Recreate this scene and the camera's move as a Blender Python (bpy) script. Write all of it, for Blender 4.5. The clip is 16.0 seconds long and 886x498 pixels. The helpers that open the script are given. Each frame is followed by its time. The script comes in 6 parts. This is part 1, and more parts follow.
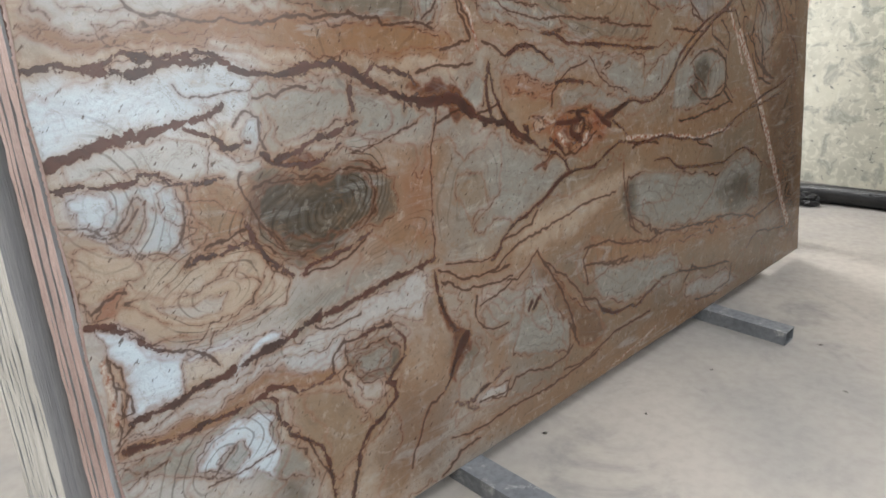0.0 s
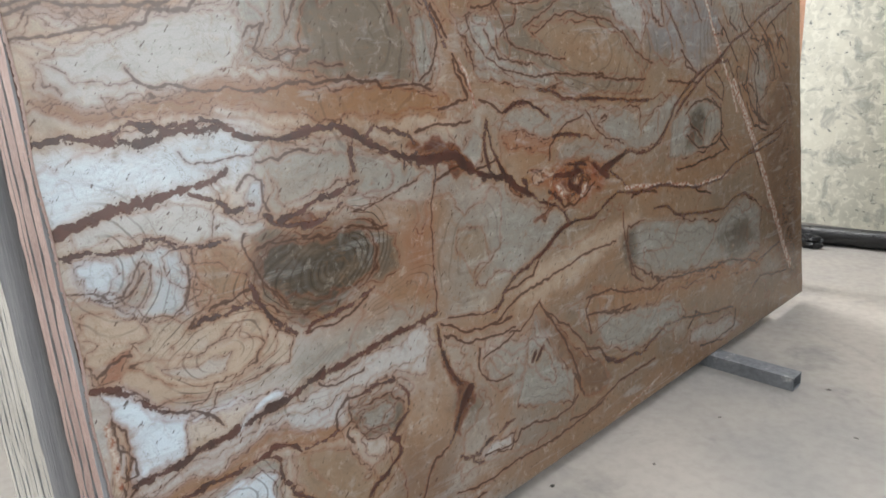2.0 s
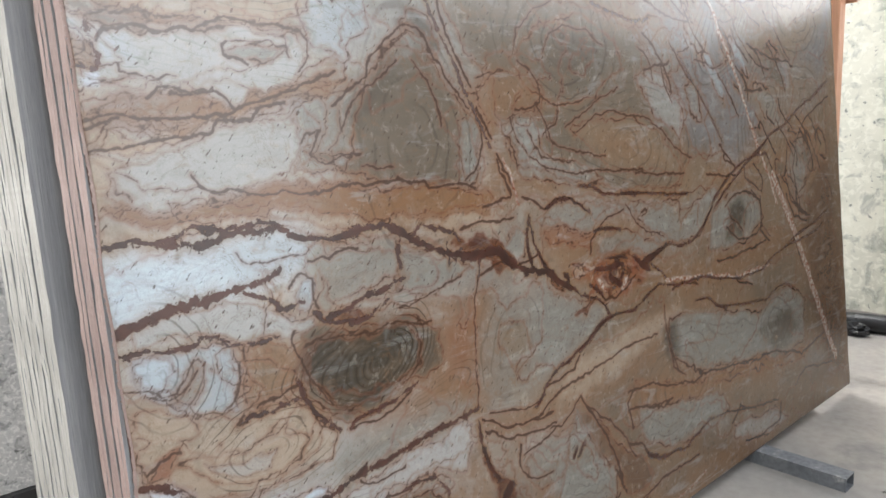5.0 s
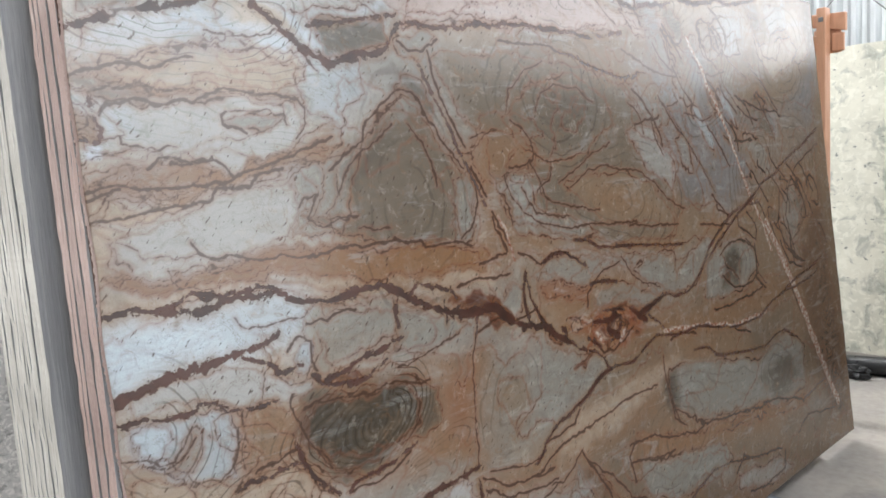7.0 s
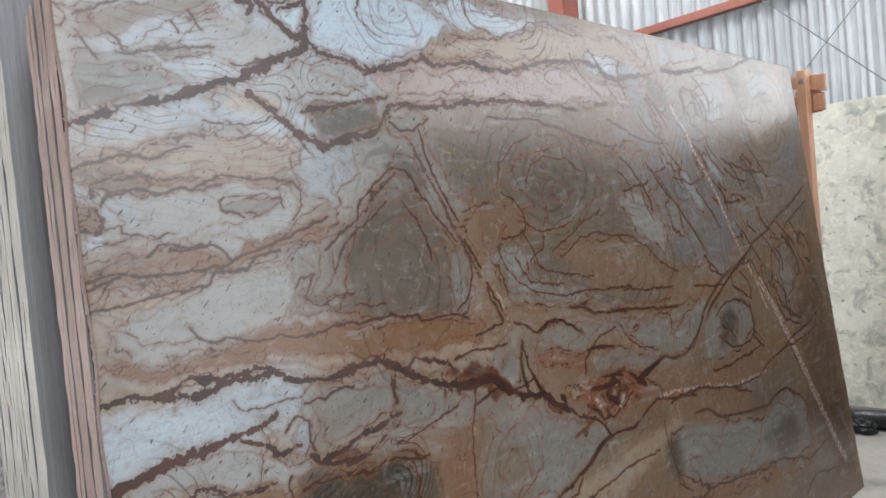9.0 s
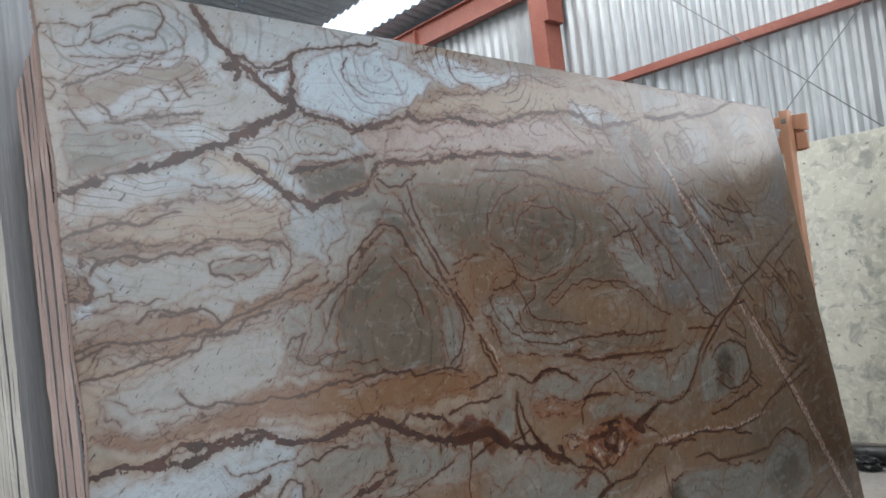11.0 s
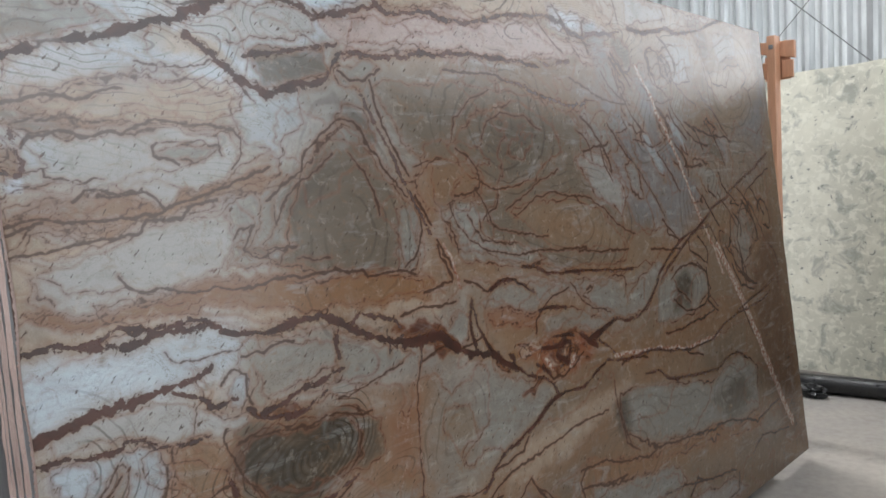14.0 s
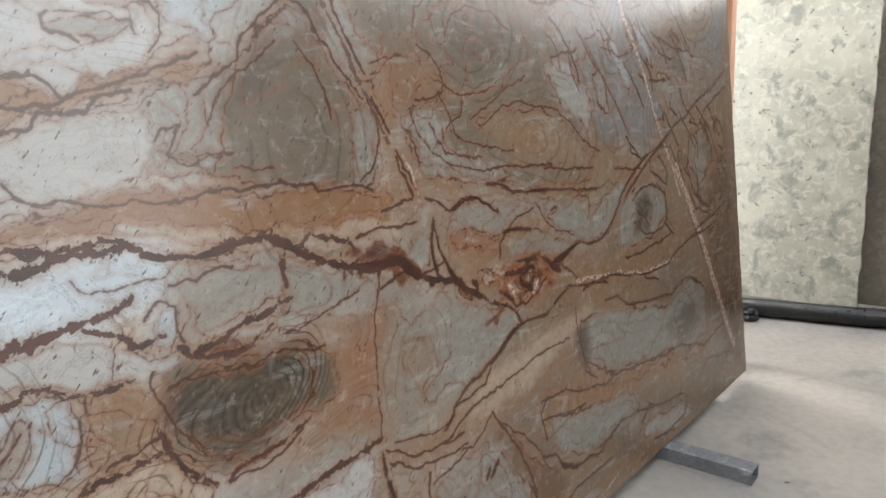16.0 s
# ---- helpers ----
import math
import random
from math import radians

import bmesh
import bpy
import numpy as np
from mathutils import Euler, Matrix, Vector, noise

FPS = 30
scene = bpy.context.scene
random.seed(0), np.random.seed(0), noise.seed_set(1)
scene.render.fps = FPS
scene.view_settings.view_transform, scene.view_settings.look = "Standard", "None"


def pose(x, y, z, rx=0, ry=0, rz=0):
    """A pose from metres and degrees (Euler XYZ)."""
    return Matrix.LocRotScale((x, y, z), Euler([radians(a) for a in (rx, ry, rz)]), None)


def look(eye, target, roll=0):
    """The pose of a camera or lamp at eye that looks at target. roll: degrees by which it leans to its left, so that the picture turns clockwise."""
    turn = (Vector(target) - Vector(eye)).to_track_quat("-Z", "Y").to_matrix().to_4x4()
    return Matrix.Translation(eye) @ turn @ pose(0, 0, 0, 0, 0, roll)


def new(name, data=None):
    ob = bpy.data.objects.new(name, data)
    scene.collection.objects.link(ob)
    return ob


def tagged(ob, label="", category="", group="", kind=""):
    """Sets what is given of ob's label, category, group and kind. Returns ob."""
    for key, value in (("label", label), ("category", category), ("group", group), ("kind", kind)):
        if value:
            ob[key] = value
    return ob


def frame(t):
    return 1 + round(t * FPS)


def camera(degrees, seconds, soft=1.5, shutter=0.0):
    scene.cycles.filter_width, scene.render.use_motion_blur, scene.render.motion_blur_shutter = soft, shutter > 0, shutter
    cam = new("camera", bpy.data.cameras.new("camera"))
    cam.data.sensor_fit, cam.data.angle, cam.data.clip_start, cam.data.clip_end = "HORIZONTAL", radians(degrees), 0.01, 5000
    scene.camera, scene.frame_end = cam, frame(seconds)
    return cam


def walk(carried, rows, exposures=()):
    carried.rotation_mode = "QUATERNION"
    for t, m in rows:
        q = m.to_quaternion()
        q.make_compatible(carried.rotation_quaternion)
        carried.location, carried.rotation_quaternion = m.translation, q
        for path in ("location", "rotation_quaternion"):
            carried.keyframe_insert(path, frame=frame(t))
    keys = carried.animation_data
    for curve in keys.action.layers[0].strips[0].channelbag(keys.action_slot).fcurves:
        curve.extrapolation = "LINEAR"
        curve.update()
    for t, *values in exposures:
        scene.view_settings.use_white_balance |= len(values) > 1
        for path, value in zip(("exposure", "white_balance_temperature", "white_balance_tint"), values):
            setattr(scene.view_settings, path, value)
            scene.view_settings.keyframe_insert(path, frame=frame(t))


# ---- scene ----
# ---- camera ----
cam = camera(65.06, 16.0, soft=1.6)
ROWS = [
    (0.0, -0.2571, -1.0858, 1.1964, 70.587, 1.656, -44.186),
    (0.5, -0.2555, -1.0922, 1.1979, 71.589, 2.154, -44.924),
    (1.0, -0.2502, -1.0991, 1.2078, 72.313, 3.281, -44.702),
    (1.5, -0.2556, -1.1021, 1.2129, 73.490, 3.543, -44.285),
    (2.0, -0.2564, -1.1036, 1.2238, 74.261, 2.775, -43.973),
    (2.5, -0.2625, -1.1021, 1.2341, 75.218, 2.238, -43.430),
    (3.0, -0.2671, -1.1002, 1.2431, 76.098, 2.111, -42.666),
    (3.5, -0.2726, -1.0936, 1.2556, 76.784, 1.886, -41.793),
    (4.0, -0.2803, -1.0913, 1.2638, 78.051, 2.095, -41.455),
    (6.5, -0.2832, -1.0974, 1.3042, 83.082, 3.026, -41.438),
    (7.0, -0.2842, -1.1027, 1.3127, 83.974, 3.424, -41.536),
    (7.5, -0.2846, -1.1094, 1.3212, 85.030, 3.614, -41.990),
    (8.0, -0.2845, -1.1130, 1.3269, 86.396, 4.165, -41.843),
    (8.5, -0.2864, -1.1191, 1.3394, 87.721, 4.737, -41.716),
    (9.0, -0.2897, -1.1236, 1.3462, 88.793, 4.988, -41.748),
    (11.5, -0.2789, -1.1387, 1.3735, 92.343, 6.993, -42.416),
    (12.0, -0.2738, -1.1362, 1.3673, 91.460, 6.022, -44.044),
    (12.5, -0.2727, -1.1359, 1.3617, 90.401, 5.010, -45.848),
    (13.0, -0.2643, -1.1320, 1.3482, 89.222, 4.314, -46.892),
    (13.5, -0.2561, -1.1344, 1.3380, 87.365, 4.057, -46.518),
    (14.0, -0.2281, -1.1459, 1.3333, 85.300, 3.376, -43.671),
    (14.5, -0.1948, -1.1538, 1.3277, 82.975, 1.437, -42.021),
    (15.0, -0.1763, -1.1121, 1.3056, 81.412, 1.115, -43.006),
    (15.5, -0.1577, -1.0205, 1.2966, 79.546, 1.717, -45.857),
    (16.0, -0.1445, -0.9510, 1.2916, 78.977, 2.326, -49.751),
]
EXPOSURES = [(0.0, -0.04, 6560, 10), (4.0, 0.0, 6400, 10), (7.0, -0.1, 6380, 10), (9.0, -0.46, 6280, 10), (11.5, -0.82, 6200, 9), (13.0, -0.75, 6220, 10), (14.5, -0.45, 6400, 10), (16.0, -0.05, 6520, 10)]
walk(cam, [(t, pose(x, y, z, rx, ry, rz)) for t, x, y, z, rx, ry, rz in ROWS], EXPOSURES)

# ---- world and light ----
world = bpy.data.worlds.new("overcast_sky")
scene.world = world
world.use_nodes = True
wn = world.node_tree
sky = wn.nodes.new("ShaderNodeTexSky")
sky.sky_type = "NISHITA"
sky.sun_disc = False
sky.sun_elevation, sky.sun_rotation = radians(55), radians(215)
sky.air_density, sky.dust_density = 1.5, 4.0
wn.links.new(sky.outputs[0], wn.nodes["Background"].inputs[0])
wn.nodes["Background"].inputs[1].default_value = 0.12


def lamp(name, kind, m, energy, color, size=None, angle=None):
    data = bpy.data.lights.new(name, kind)
    data.energy, data.color = energy, color
    if size:
        data.shape, data.size, data.size_y = "RECTANGLE", size[0], size[1]
    if angle:
        data.angle = radians(angle)
    ob = new(name, data)
    ob.matrix_world = m
    return ob


lamp("sun", "SUN", pose(0, 0, 20, 35, 0, -35), 1.2, (1.0, 0.97, 0.92), angle=14)
# daylight that comes in by the hall's openings
lamp("south_window_daylight", "AREA", look((1.2, -5.97, 3.7), (1.2, 0, 3.7)), 360, (0.93, 0.97, 1.0), (6.0, 2.4))
lamp("south_door_daylight", "AREA", look((2.9, -5.97, 1.15), (2.9, 0, 1.15)), 85, (0.93, 0.97, 1.0), (2.6, 2.2))
lamp("east_strip_daylight", "AREA", look((5.5, -3.2, 3.15), (0, -3.2, 3.15)), 175, (0.97, 0.98, 1.0), (5.1, 2.0))
lamp("west_door_daylight", "AREA", look((-2.97, 2.2, 1.9), (1.0, 2.2, 1.9)), 320, (0.95, 0.98, 1.0), (4.0, 3.6))
lamp("roof_light_daylight", "AREA", look((4.82, 3.9, 4.53), (4.82, 3.9, 0)), 110, (1.0, 0.99, 0.97), (0.55, 9.4))
# two unseen fill lamps added under the roof to brighten the slabs
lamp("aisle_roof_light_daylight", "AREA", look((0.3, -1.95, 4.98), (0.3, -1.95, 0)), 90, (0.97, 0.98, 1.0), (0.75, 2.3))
lamp("near_roof_light_daylight", "AREA", look((3.2, 2.0, 4.72), (3.2, 2.0, 0)), 215, (1.0, 0.99, 0.97), (0.6, 3.2))


# ---- materials ----
def material(name, rough=0.5, metal=0.0, spec=0.5):
    m = bpy.data.materials.new(name)
    m.use_nodes = True
    b = m.node_tree.nodes["Principled BSDF"]
    b.inputs["Roughness"].default_value = rough
    b.inputs["Metallic"].default_value = metal
    b.inputs["Specular IOR Level"].default_value = spec
    return m, m.node_tree, b


def node(tree, kind, **props):
    n = tree.nodes.new(kind)
    for key, value in props.items():
        setattr(n, key, value) if key in ("operation", "data_type", "blend_type", "attribute_name", "attribute_type", "noise_dimensions", "feature", "wave_type", "bands_direction", "clamp", "interpolation_type") else None
    return n


def link(tree, out, into):
    if isinstance(out, (int, float)):
        into.default_value = out
    elif isinstance(out, tuple):
        into.default_value = (*out, 1.0)
    else:
        tree.links.new(out, into)


def math_node(tree, op, a, b=0.0, c=0.0):
    n = node(tree, "ShaderNodeMath", operation=op)
    link(tree, a, n.inputs[0]), link(tree, b, n.inputs[1]), link(tree, c, n.inputs[2])
    return n.outputs[0]


def ramp(tree, value, low, high, to_low=0.0, to_high=1.0):
    n = node(tree, "ShaderNodeMapRange", interpolation_type="SMOOTHSTEP")
    link(tree, value, n.inputs[0])
    for i, x in enumerate((low, high, to_low, to_high)):
        n.inputs[i + 1].default_value = x
    return n.outputs[0]


def mix(tree, fac, a, b, blend="MIX"):
    n = node(tree, "ShaderNodeMix", data_type="RGBA", blend_type=blend)
    link(tree, fac, n.inputs[0]), link(tree, a, n.inputs[6]), link(tree, b, n.inputs[7])
    return n.outputs[2]


def coords(tree, scale=(1, 1, 1)):
    tc = tree.nodes.new("ShaderNodeTexCoord")
    mp = tree.nodes.new("ShaderNodeMapping")
    mp.inputs["Scale"].default_value = scale
    tree.links.new(tc.outputs["Object"], mp.inputs["Vector"])
    return mp.outputs[0]


def noise_node(tree, vec, scale, detail=4.0, rough=0.55, distort=0.0):
    n = tree.nodes.new("ShaderNodeTexNoise")
    tree.links.new(vec, n.inputs["Vector"])
    n.inputs["Scale"].default_value, n.inputs["Detail"].default_value = scale, detail
    n.inputs["Roughness"].default_value, n.inputs["Distortion"].default_value = rough, distort
    return n.outputs[0]


def bump(tree, bsdf, height, strength, distance):
    n = tree.nodes.new("ShaderNodeBump")
    n.inputs["Strength"].default_value, n.inputs["Distance"].default_value = strength, distance
    link(tree, height, n.inputs["Height"])
    tree.links.new(n.outputs[0], bsdf.inputs["Normal"])


def attribute(tree, name):
    n = node(tree, "ShaderNodeAttribute", attribute_name=name)
    return n


def plain(name, low, high, scale, rough, metal=0.0, fine=60.0, bump_m=0.001, stretch=(1, 1, 1), stain=None, stain_amount=0.5, own=0.0, grain=0.35):
    """A surface between two colours at two scales, with an optional stain."""
    m, t, b = material(name, rough, metal)
    v = coords(t, stretch)
    big = ramp(t, noise_node(t, v, scale, 5), 0.3, 0.7)
    small = noise_node(t, v, fine, 3)
    col = mix(t, big, low, high)
    col = mix(t, ramp(t, small, 0.35, 0.75, 0.0, grain), col, tuple(c * 0.62 for c in low))
    if stain:
        col = mix(t, ramp(t, noise_node(t, v, scale * 2.3, 6, 0.65, 0.6), 0.55, 0.72, 0, stain_amount), col, stain)
    if own:
        info = t.nodes.new("ShaderNodeObjectInfo")
        col = mix(t, math_node(t, "MULTIPLY", info.outputs["Random"], own), col, tuple(c * 0.45 for c in low))
    link(t, col, b.inputs["Base Color"])
    link(t, ramp(t, small, 0.2, 0.8, max(rough - 0.12, 0.03), min(rough + 0.12, 1.0)), b.inputs["Roughness"])
    bump(t, b, math_node(t, "ADD", small, math_node(t, "MULTIPLY", big, 2.0)), 0.5, bump_m)
    return m


def polished_quartzite():
    """Polished quartzite: cells of colour, agate rings, cracks and rust-brown veins."""
    m, t, b = material("polished_quartzite", 0.21, 0.0, 0.42)
    v = coords(t)
    vein_d, crack_d, streak_d, ring = (attribute(t, n).outputs["Fac"] for n in ("vein_d", "crack_d", "streak_d", "ring"))
    n_big, n_mid = noise_node(t, v, 2.6, 5, 0.6, 0.5), noise_node(t, v, 13, 6, 0.62, 0.8)
    n_fine, n_grain = noise_node(t, v, 75, 5, 0.65), noise_node(t, v, 420, 3, 0.6)
    wob = math_node(t, "SUBTRACT", n_mid, 0.5)
    col = attribute(t, "stone").outputs["Color"]
    # pale and dark clouds, agate rings
    layered = noise_node(t, coords(t, (3.5, 3.5, 17)), 1.0, 6, 0.66, 1.3)
    col = mix(t, ramp(t, layered, 0.50, 0.70, 0, 0.27), col, TAN)
    col = mix(t, ramp(t, layered, 0.47, 0.30, 0, 0.38), col, LIGHT)
    col = mix(t, ramp(t, n_mid, 0.52, 0.80, 0, 0.34), col, LIGHT)
    col = mix(t, ramp(t, n_mid, 0.48, 0.24, 0, 0.32), col, SHADE)
    col = mix(t, ramp(t, noise_node(t, v, 31, 6, 0.7, 1.2), 0.52, 0.74, 0, 0.5), col, OCHRE)
    mottle = noise_node(t, v, 26, 9, 0.8, 0.6)
    col = mix(t, ramp(t, mottle, 0.54, 0.66, 0, 0.30), col, SHADE)
    col = mix(t, ramp(t, mottle, 0.46, 0.36, 0, 0.26), col, PALE)
    rings = math_node(t, "SINE", math_node(t, "ADD", ring, math_node(t, "MULTIPLY", wob, 3.4)))
    amount = math_node(t, "MULTIPLY", attribute(t, "ring_amount").outputs["Fac"], ramp(t, noise_node(t, v, 7, 3), 0.36, 0.60))
    col = mix(t, math_node(t, "MULTIPLY", ramp(t, rings, 0.72, 1.0), math_node(t, "MULTIPLY", amount, 0.8)), col, RING)
    col = mix(t, math_node(t, "MULTIPLY", ramp(t, rings, 0.2, -1.0), math_node(t, "MULTIPLY", amount, 0.06)), col, LIGHT)
    # rust-stained haloes along the veins
    halo = math_node(t, "ADD", vein_d, math_node(t, "MULTIPLY", wob, 0.03))
    col = mix(t, ramp(t, halo, 0.014, 0.0, 0, 0.36), col, OCHRE)
    # flecks lying slantwise, veils of brown
    slant = t.nodes.new("ShaderNodeVectorRotate")
    slant.inputs["Axis"].default_value, slant.inputs["Angle"].default_value = (0, 1, 0), 0.9
    t.links.new(coords(t), slant.inputs["Vector"])
    stretch = t.nodes.new("ShaderNodeMapping")
    stretch.inputs["Scale"].default_value = (45, 45, 150)
    t.links.new(slant.outputs[0], stretch.inputs["Vector"])
    fleck = noise_node(t, stretch.outputs[0], 1.0, 3, 0.5)
    col = mix(t, ramp(t, fleck, 0.63, 0.69, 0, 0.8), col, CRACK)
    veil = noise_node(t, v, 6.5, 7, 0.7, 1.6)
    fine_line = math_node(t, "ABSOLUTE", math_node(t, "SUBTRACT", veil, 0.5))
    col = mix(t, math_node(t, "MULTIPLY", ramp(t, fine_line, 0.010, 0.0, 0, 0.5), ramp(t, n_big, 0.42, 0.6)), col, BROWN)
    # specks
    col = mix(t, ramp(t, n_fine, 0.63, 0.72, 0, 0.65), col, SPECK)
    col = mix(t, ramp(t, n_grain, 0.35, 0.7, 0, 0.14), col, SPECK)
    # cracks, crystalline streaks, veins with ragged edges
    jag = math_node(t, "MULTIPLY", math_node(t, "SUBTRACT", n_fine, 0.5), 0.011)
    c_d = math_node(t, "ADD", crack_d, math_node(t, "MULTIPLY", jag, 0.45))
    col = mix(t, ramp(t, c_d, 0.009, 0.0, 0, 0.3), col, RUST)
    col = mix(t, ramp(t, c_d, 0.0018, -0.0005, 0, 0.8), col, CRACK)
    s_d = math_node(t, "ADD", streak_d, jag)
    col = mix(t, ramp(t, s_d, 0.003, -0.004, 0, 0.85), col, mix(t, ramp(t, n_fine, 0.38, 0.62), RUST, PALE))
    ragged = math_node(t, "MULTIPLY", math_node(t, "SUBTRACT", noise_node(t, v, 44, 7, 0.78, 0.8), 0.5), 0.034)
    v_d = math_node(t, "ADD", vein_d, math_node(t, "ADD", math_node(t, "MULTIPLY", jag, 0.8), ragged))
    col = mix(t, ramp(t, v_d, 0.0014, -0.0008, 0, 0.95), col, mix(t, ramp(t, n_mid, 0.35, 0.65), VEIN, VEIN_RED))
    link(t, col, b.inputs["Base Color"])
    link(t, ramp(t, v_d, 0.0, -0.002, 0.22, 0.34), b.inputs["Roughness"])
    bump(t, b, math_node(t, "ADD", ramp(t, v_d, -0.002, 0.001), math_node(t, "MULTIPLY", n_mid, 0.25)), 0.12, 0.001)
    return m


WHITE, LIGHT, BLUE, GREY = (0.39, 0.452, 0.50), (0.285, 0.28, 0.268), (0.275, 0.302, 0.318), (0.162, 0.152, 0.132)
KREAM, ROSE, TAN, TAUPE = (0.30, 0.238, 0.18), (0.30, 0.24, 0.22), (0.165, 0.113, 0.071), (0.104, 0.083, 0.061)
OCHRE, RUST, BROWN = (0.166, 0.086, 0.040), (0.155, 0.047, 0.02), (0.092, 0.050, 0.027)
SHADE, OLIVE, SLATE = (0.068, 0.055, 0.04), (0.04, 0.032, 0.022), (0.125, 0.122, 0.122)
PALE, RING, SPECK, CRACK = (0.38, 0.34, 0.29), (0.026, 0.019, 0.012), (0.06, 0.045, 0.032), (0.035, 0.018, 0.011)
VEIN, VEIN_RED = (0.022, 0.008, 0.005), (0.052, 0.015, 0.008)

QUARTZITE = polished_quartzite()
EDGE_PINK = plain("sawn_pink_stone_edge", (0.20, 0.125, 0.102), (0.33, 0.235, 0.205), 3, 0.75, fine=120, bump_m=0.004, stretch=(1, 4, 1), stain=(0.5, 0.43, 0.38), stain_amount=0.45, own=0.4)
EDGE_GREY = plain("sawn_grey_stone_edge", (0.25, 0.23, 0.20), (0.44, 0.41, 0.365), 3, 0.8, fine=110, bump_m=0.004, stretch=(1, 4, 1), stain=(0.22, 0.18, 0.135), stain_amount=0.7, own=0.45)
# paler copy of the edge stone, paints the sunlit line along the slab's top
EDGE_SUNLIT = plain("sunlit_stone_edge", (0.55, 0.54, 0.52), (0.68, 0.67, 0.65), 5, 0.45, fine=90, bump_m=0.001)
SAWN_FACE = plain("sawn_grey_stone_face", (0.27, 0.28, 0.295), (0.40, 0.41, 0.42), 4, 0.6, fine=60, bump_m=0.002, stretch=(14, 1, 0.4))
CONCRETE = plain("worn_concrete", (0.275, 0.26, 0.245), (0.42, 0.38, 0.335), 1.1, 0.58, fine=26, bump_m=0.001, stain=(0.21, 0.20, 0.19), stain_amount=0.75, grain=0.14)
GALVANISED = plain("galvanised_sheet", (0.40, 0.42, 0.43), (0.52, 0.54, 0.545), 0.8, 0.4, 0.45, fine=20, bump_m=0.0005, stretch=(1, 1, 0.2))
ROOF_SHEET = plain("roof_sheet", (0.30, 0.33, 0.36), (0.40, 0.43, 0.46), 0.8, 0.5, 0.35, fine=20, bump_m=0.0005)
RED_STEEL = plain("red_oxide_steel", (0.23, 0.07, 0.048), (0.29, 0.10, 0.07), 2.0, 0.55, fine=50, bump_m=0.0008, stain=(0.2, 0.07, 0.05))
ORANGE_PAINT = plain("orange_painted_timber", (0.56, 0.29, 0.17), (0.66, 0.39, 0.26), 5.0, 0.5, fine=70, bump_m=0.001, stretch=(1, 1, 0.15), stain=(0.36, 0.15, 0.08))
STEEL = plain("grey_painted_steel", (0.17, 0.182, 0.20), (0.25, 0.262, 0.28), 7.0, 0.5, 0.3, fine=60, bump_m=0.0008, stain=(0.55, 0.55, 0.54), stain_amount=0.7)
BLACK = plain("black_polythene", (0.012, 0.012, 0.013), (0.025, 0.025, 0.026), 9, 0.35, fine=40, bump_m=0.003)
WIRE = plain("dull_wire", (0.16, 0.16, 0.16), (0.24, 0.24, 0.24), 9, 0.5, 0.6)
DULL_WALL = plain("dull_plaster", (0.32, 0.31, 0.29), (0.40, 0.385, 0.36), 0.6, 0.8, fine=20, bump_m=0.002)
# for the added blocker, dark so that little light bounces onto the slab
DARK_BLOCKER = plain("dark_light_blocker", (0.10, 0.095, 0.09), (0.14, 0.13, 0.12), 0.8, 0.8, fine=20, bump_m=0.002)
YARD = plain("dusty_yard", (0.36, 0.32, 0.27), (0.44, 0.40, 0.34), 0.4, 0.9, fine=10, bump_m=0.005)


def spotted_stone(name, base_low, base_high, spot, spot_scale, amount, rough, pale):
    m, t, b = material(name, rough)
    v = coords(t)
    n1, n2, n3 = noise_node(t, v, spot_scale, 5, 0.6, 0.6), noise_node(t, v, 2.4, 4, 0.6, 0.4), noise_node(t, v, spot_scale * 2.7, 5, 0.62, 0.8)
    col = mix(t, ramp(t, n2, 0.3, 0.7), base_low, base_high)
    col = mix(t, ramp(t, n3, 0.50, 0.60, 0, 0.75), col, pale)
    col = mix(t, ramp(t, n1, 0.52, 0.64, 0, amount * 0.55), col, spot)
    col = mix(t, ramp(t, n3, 0.38, 0.31, 0, amount), col, spot)
    dash = t.nodes.new("ShaderNodeMapping")
    dash.inputs["Rotation"].default_value, dash.inputs["Scale"].default_value = (0.4, 0.7, 0.3), (14, 30, 30)
    t.links.new(v, dash.inputs["Vector"])
    col = mix(t, ramp(t, noise_node(t, dash.outputs[0], 1.0, 4, 0.6), 0.66, 0.72, 0, amount), col, spot)
    link(t, col, b.inputs["Base Color"])
    bump(t, b, n3, 0.2, 0.002)
    return m


CREAM_STONE = spotted_stone("cream_spotted_stone", (0.45, 0.44, 0.365), (0.65, 0.625, 0.52), (0.19, 0.195, 0.175), 8.0, 1.0, 0.38, (0.70, 0.68, 0.58))
BROWN_STONE = spotted_stone("brown_grey_stone", (0.20, 0.17, 0.135), (0.25, 0.215, 0.175), (0.12, 0.105, 0.09), 9.0, 0.5, 0.4, (0.29, 0.255, 0.215))
GRANITE = spotted_stone("speckled_granite", (0.34, 0.33, 0.32), (0.46, 0.45, 0.44), (0.05, 0.05, 0.05), 22.0, 0.9, 0.5, (0.68, 0.66, 0.63))


# ---- mesh helpers ----
def finish(name, bm, mat, smooth=False):
    mesh = bpy.data.meshes.new(name)
    bmesh.ops.recalc_face_normals(bm, faces=bm.faces[:])
    bm.to_mesh(mesh)
    bm.free()
    for m in mat if isinstance(mat, (list, tuple)) else [mat]:
        mesh.materials.append(m)
    if smooth:
        for p in mesh.polygons:
            p.use_smooth = True
    return mesh


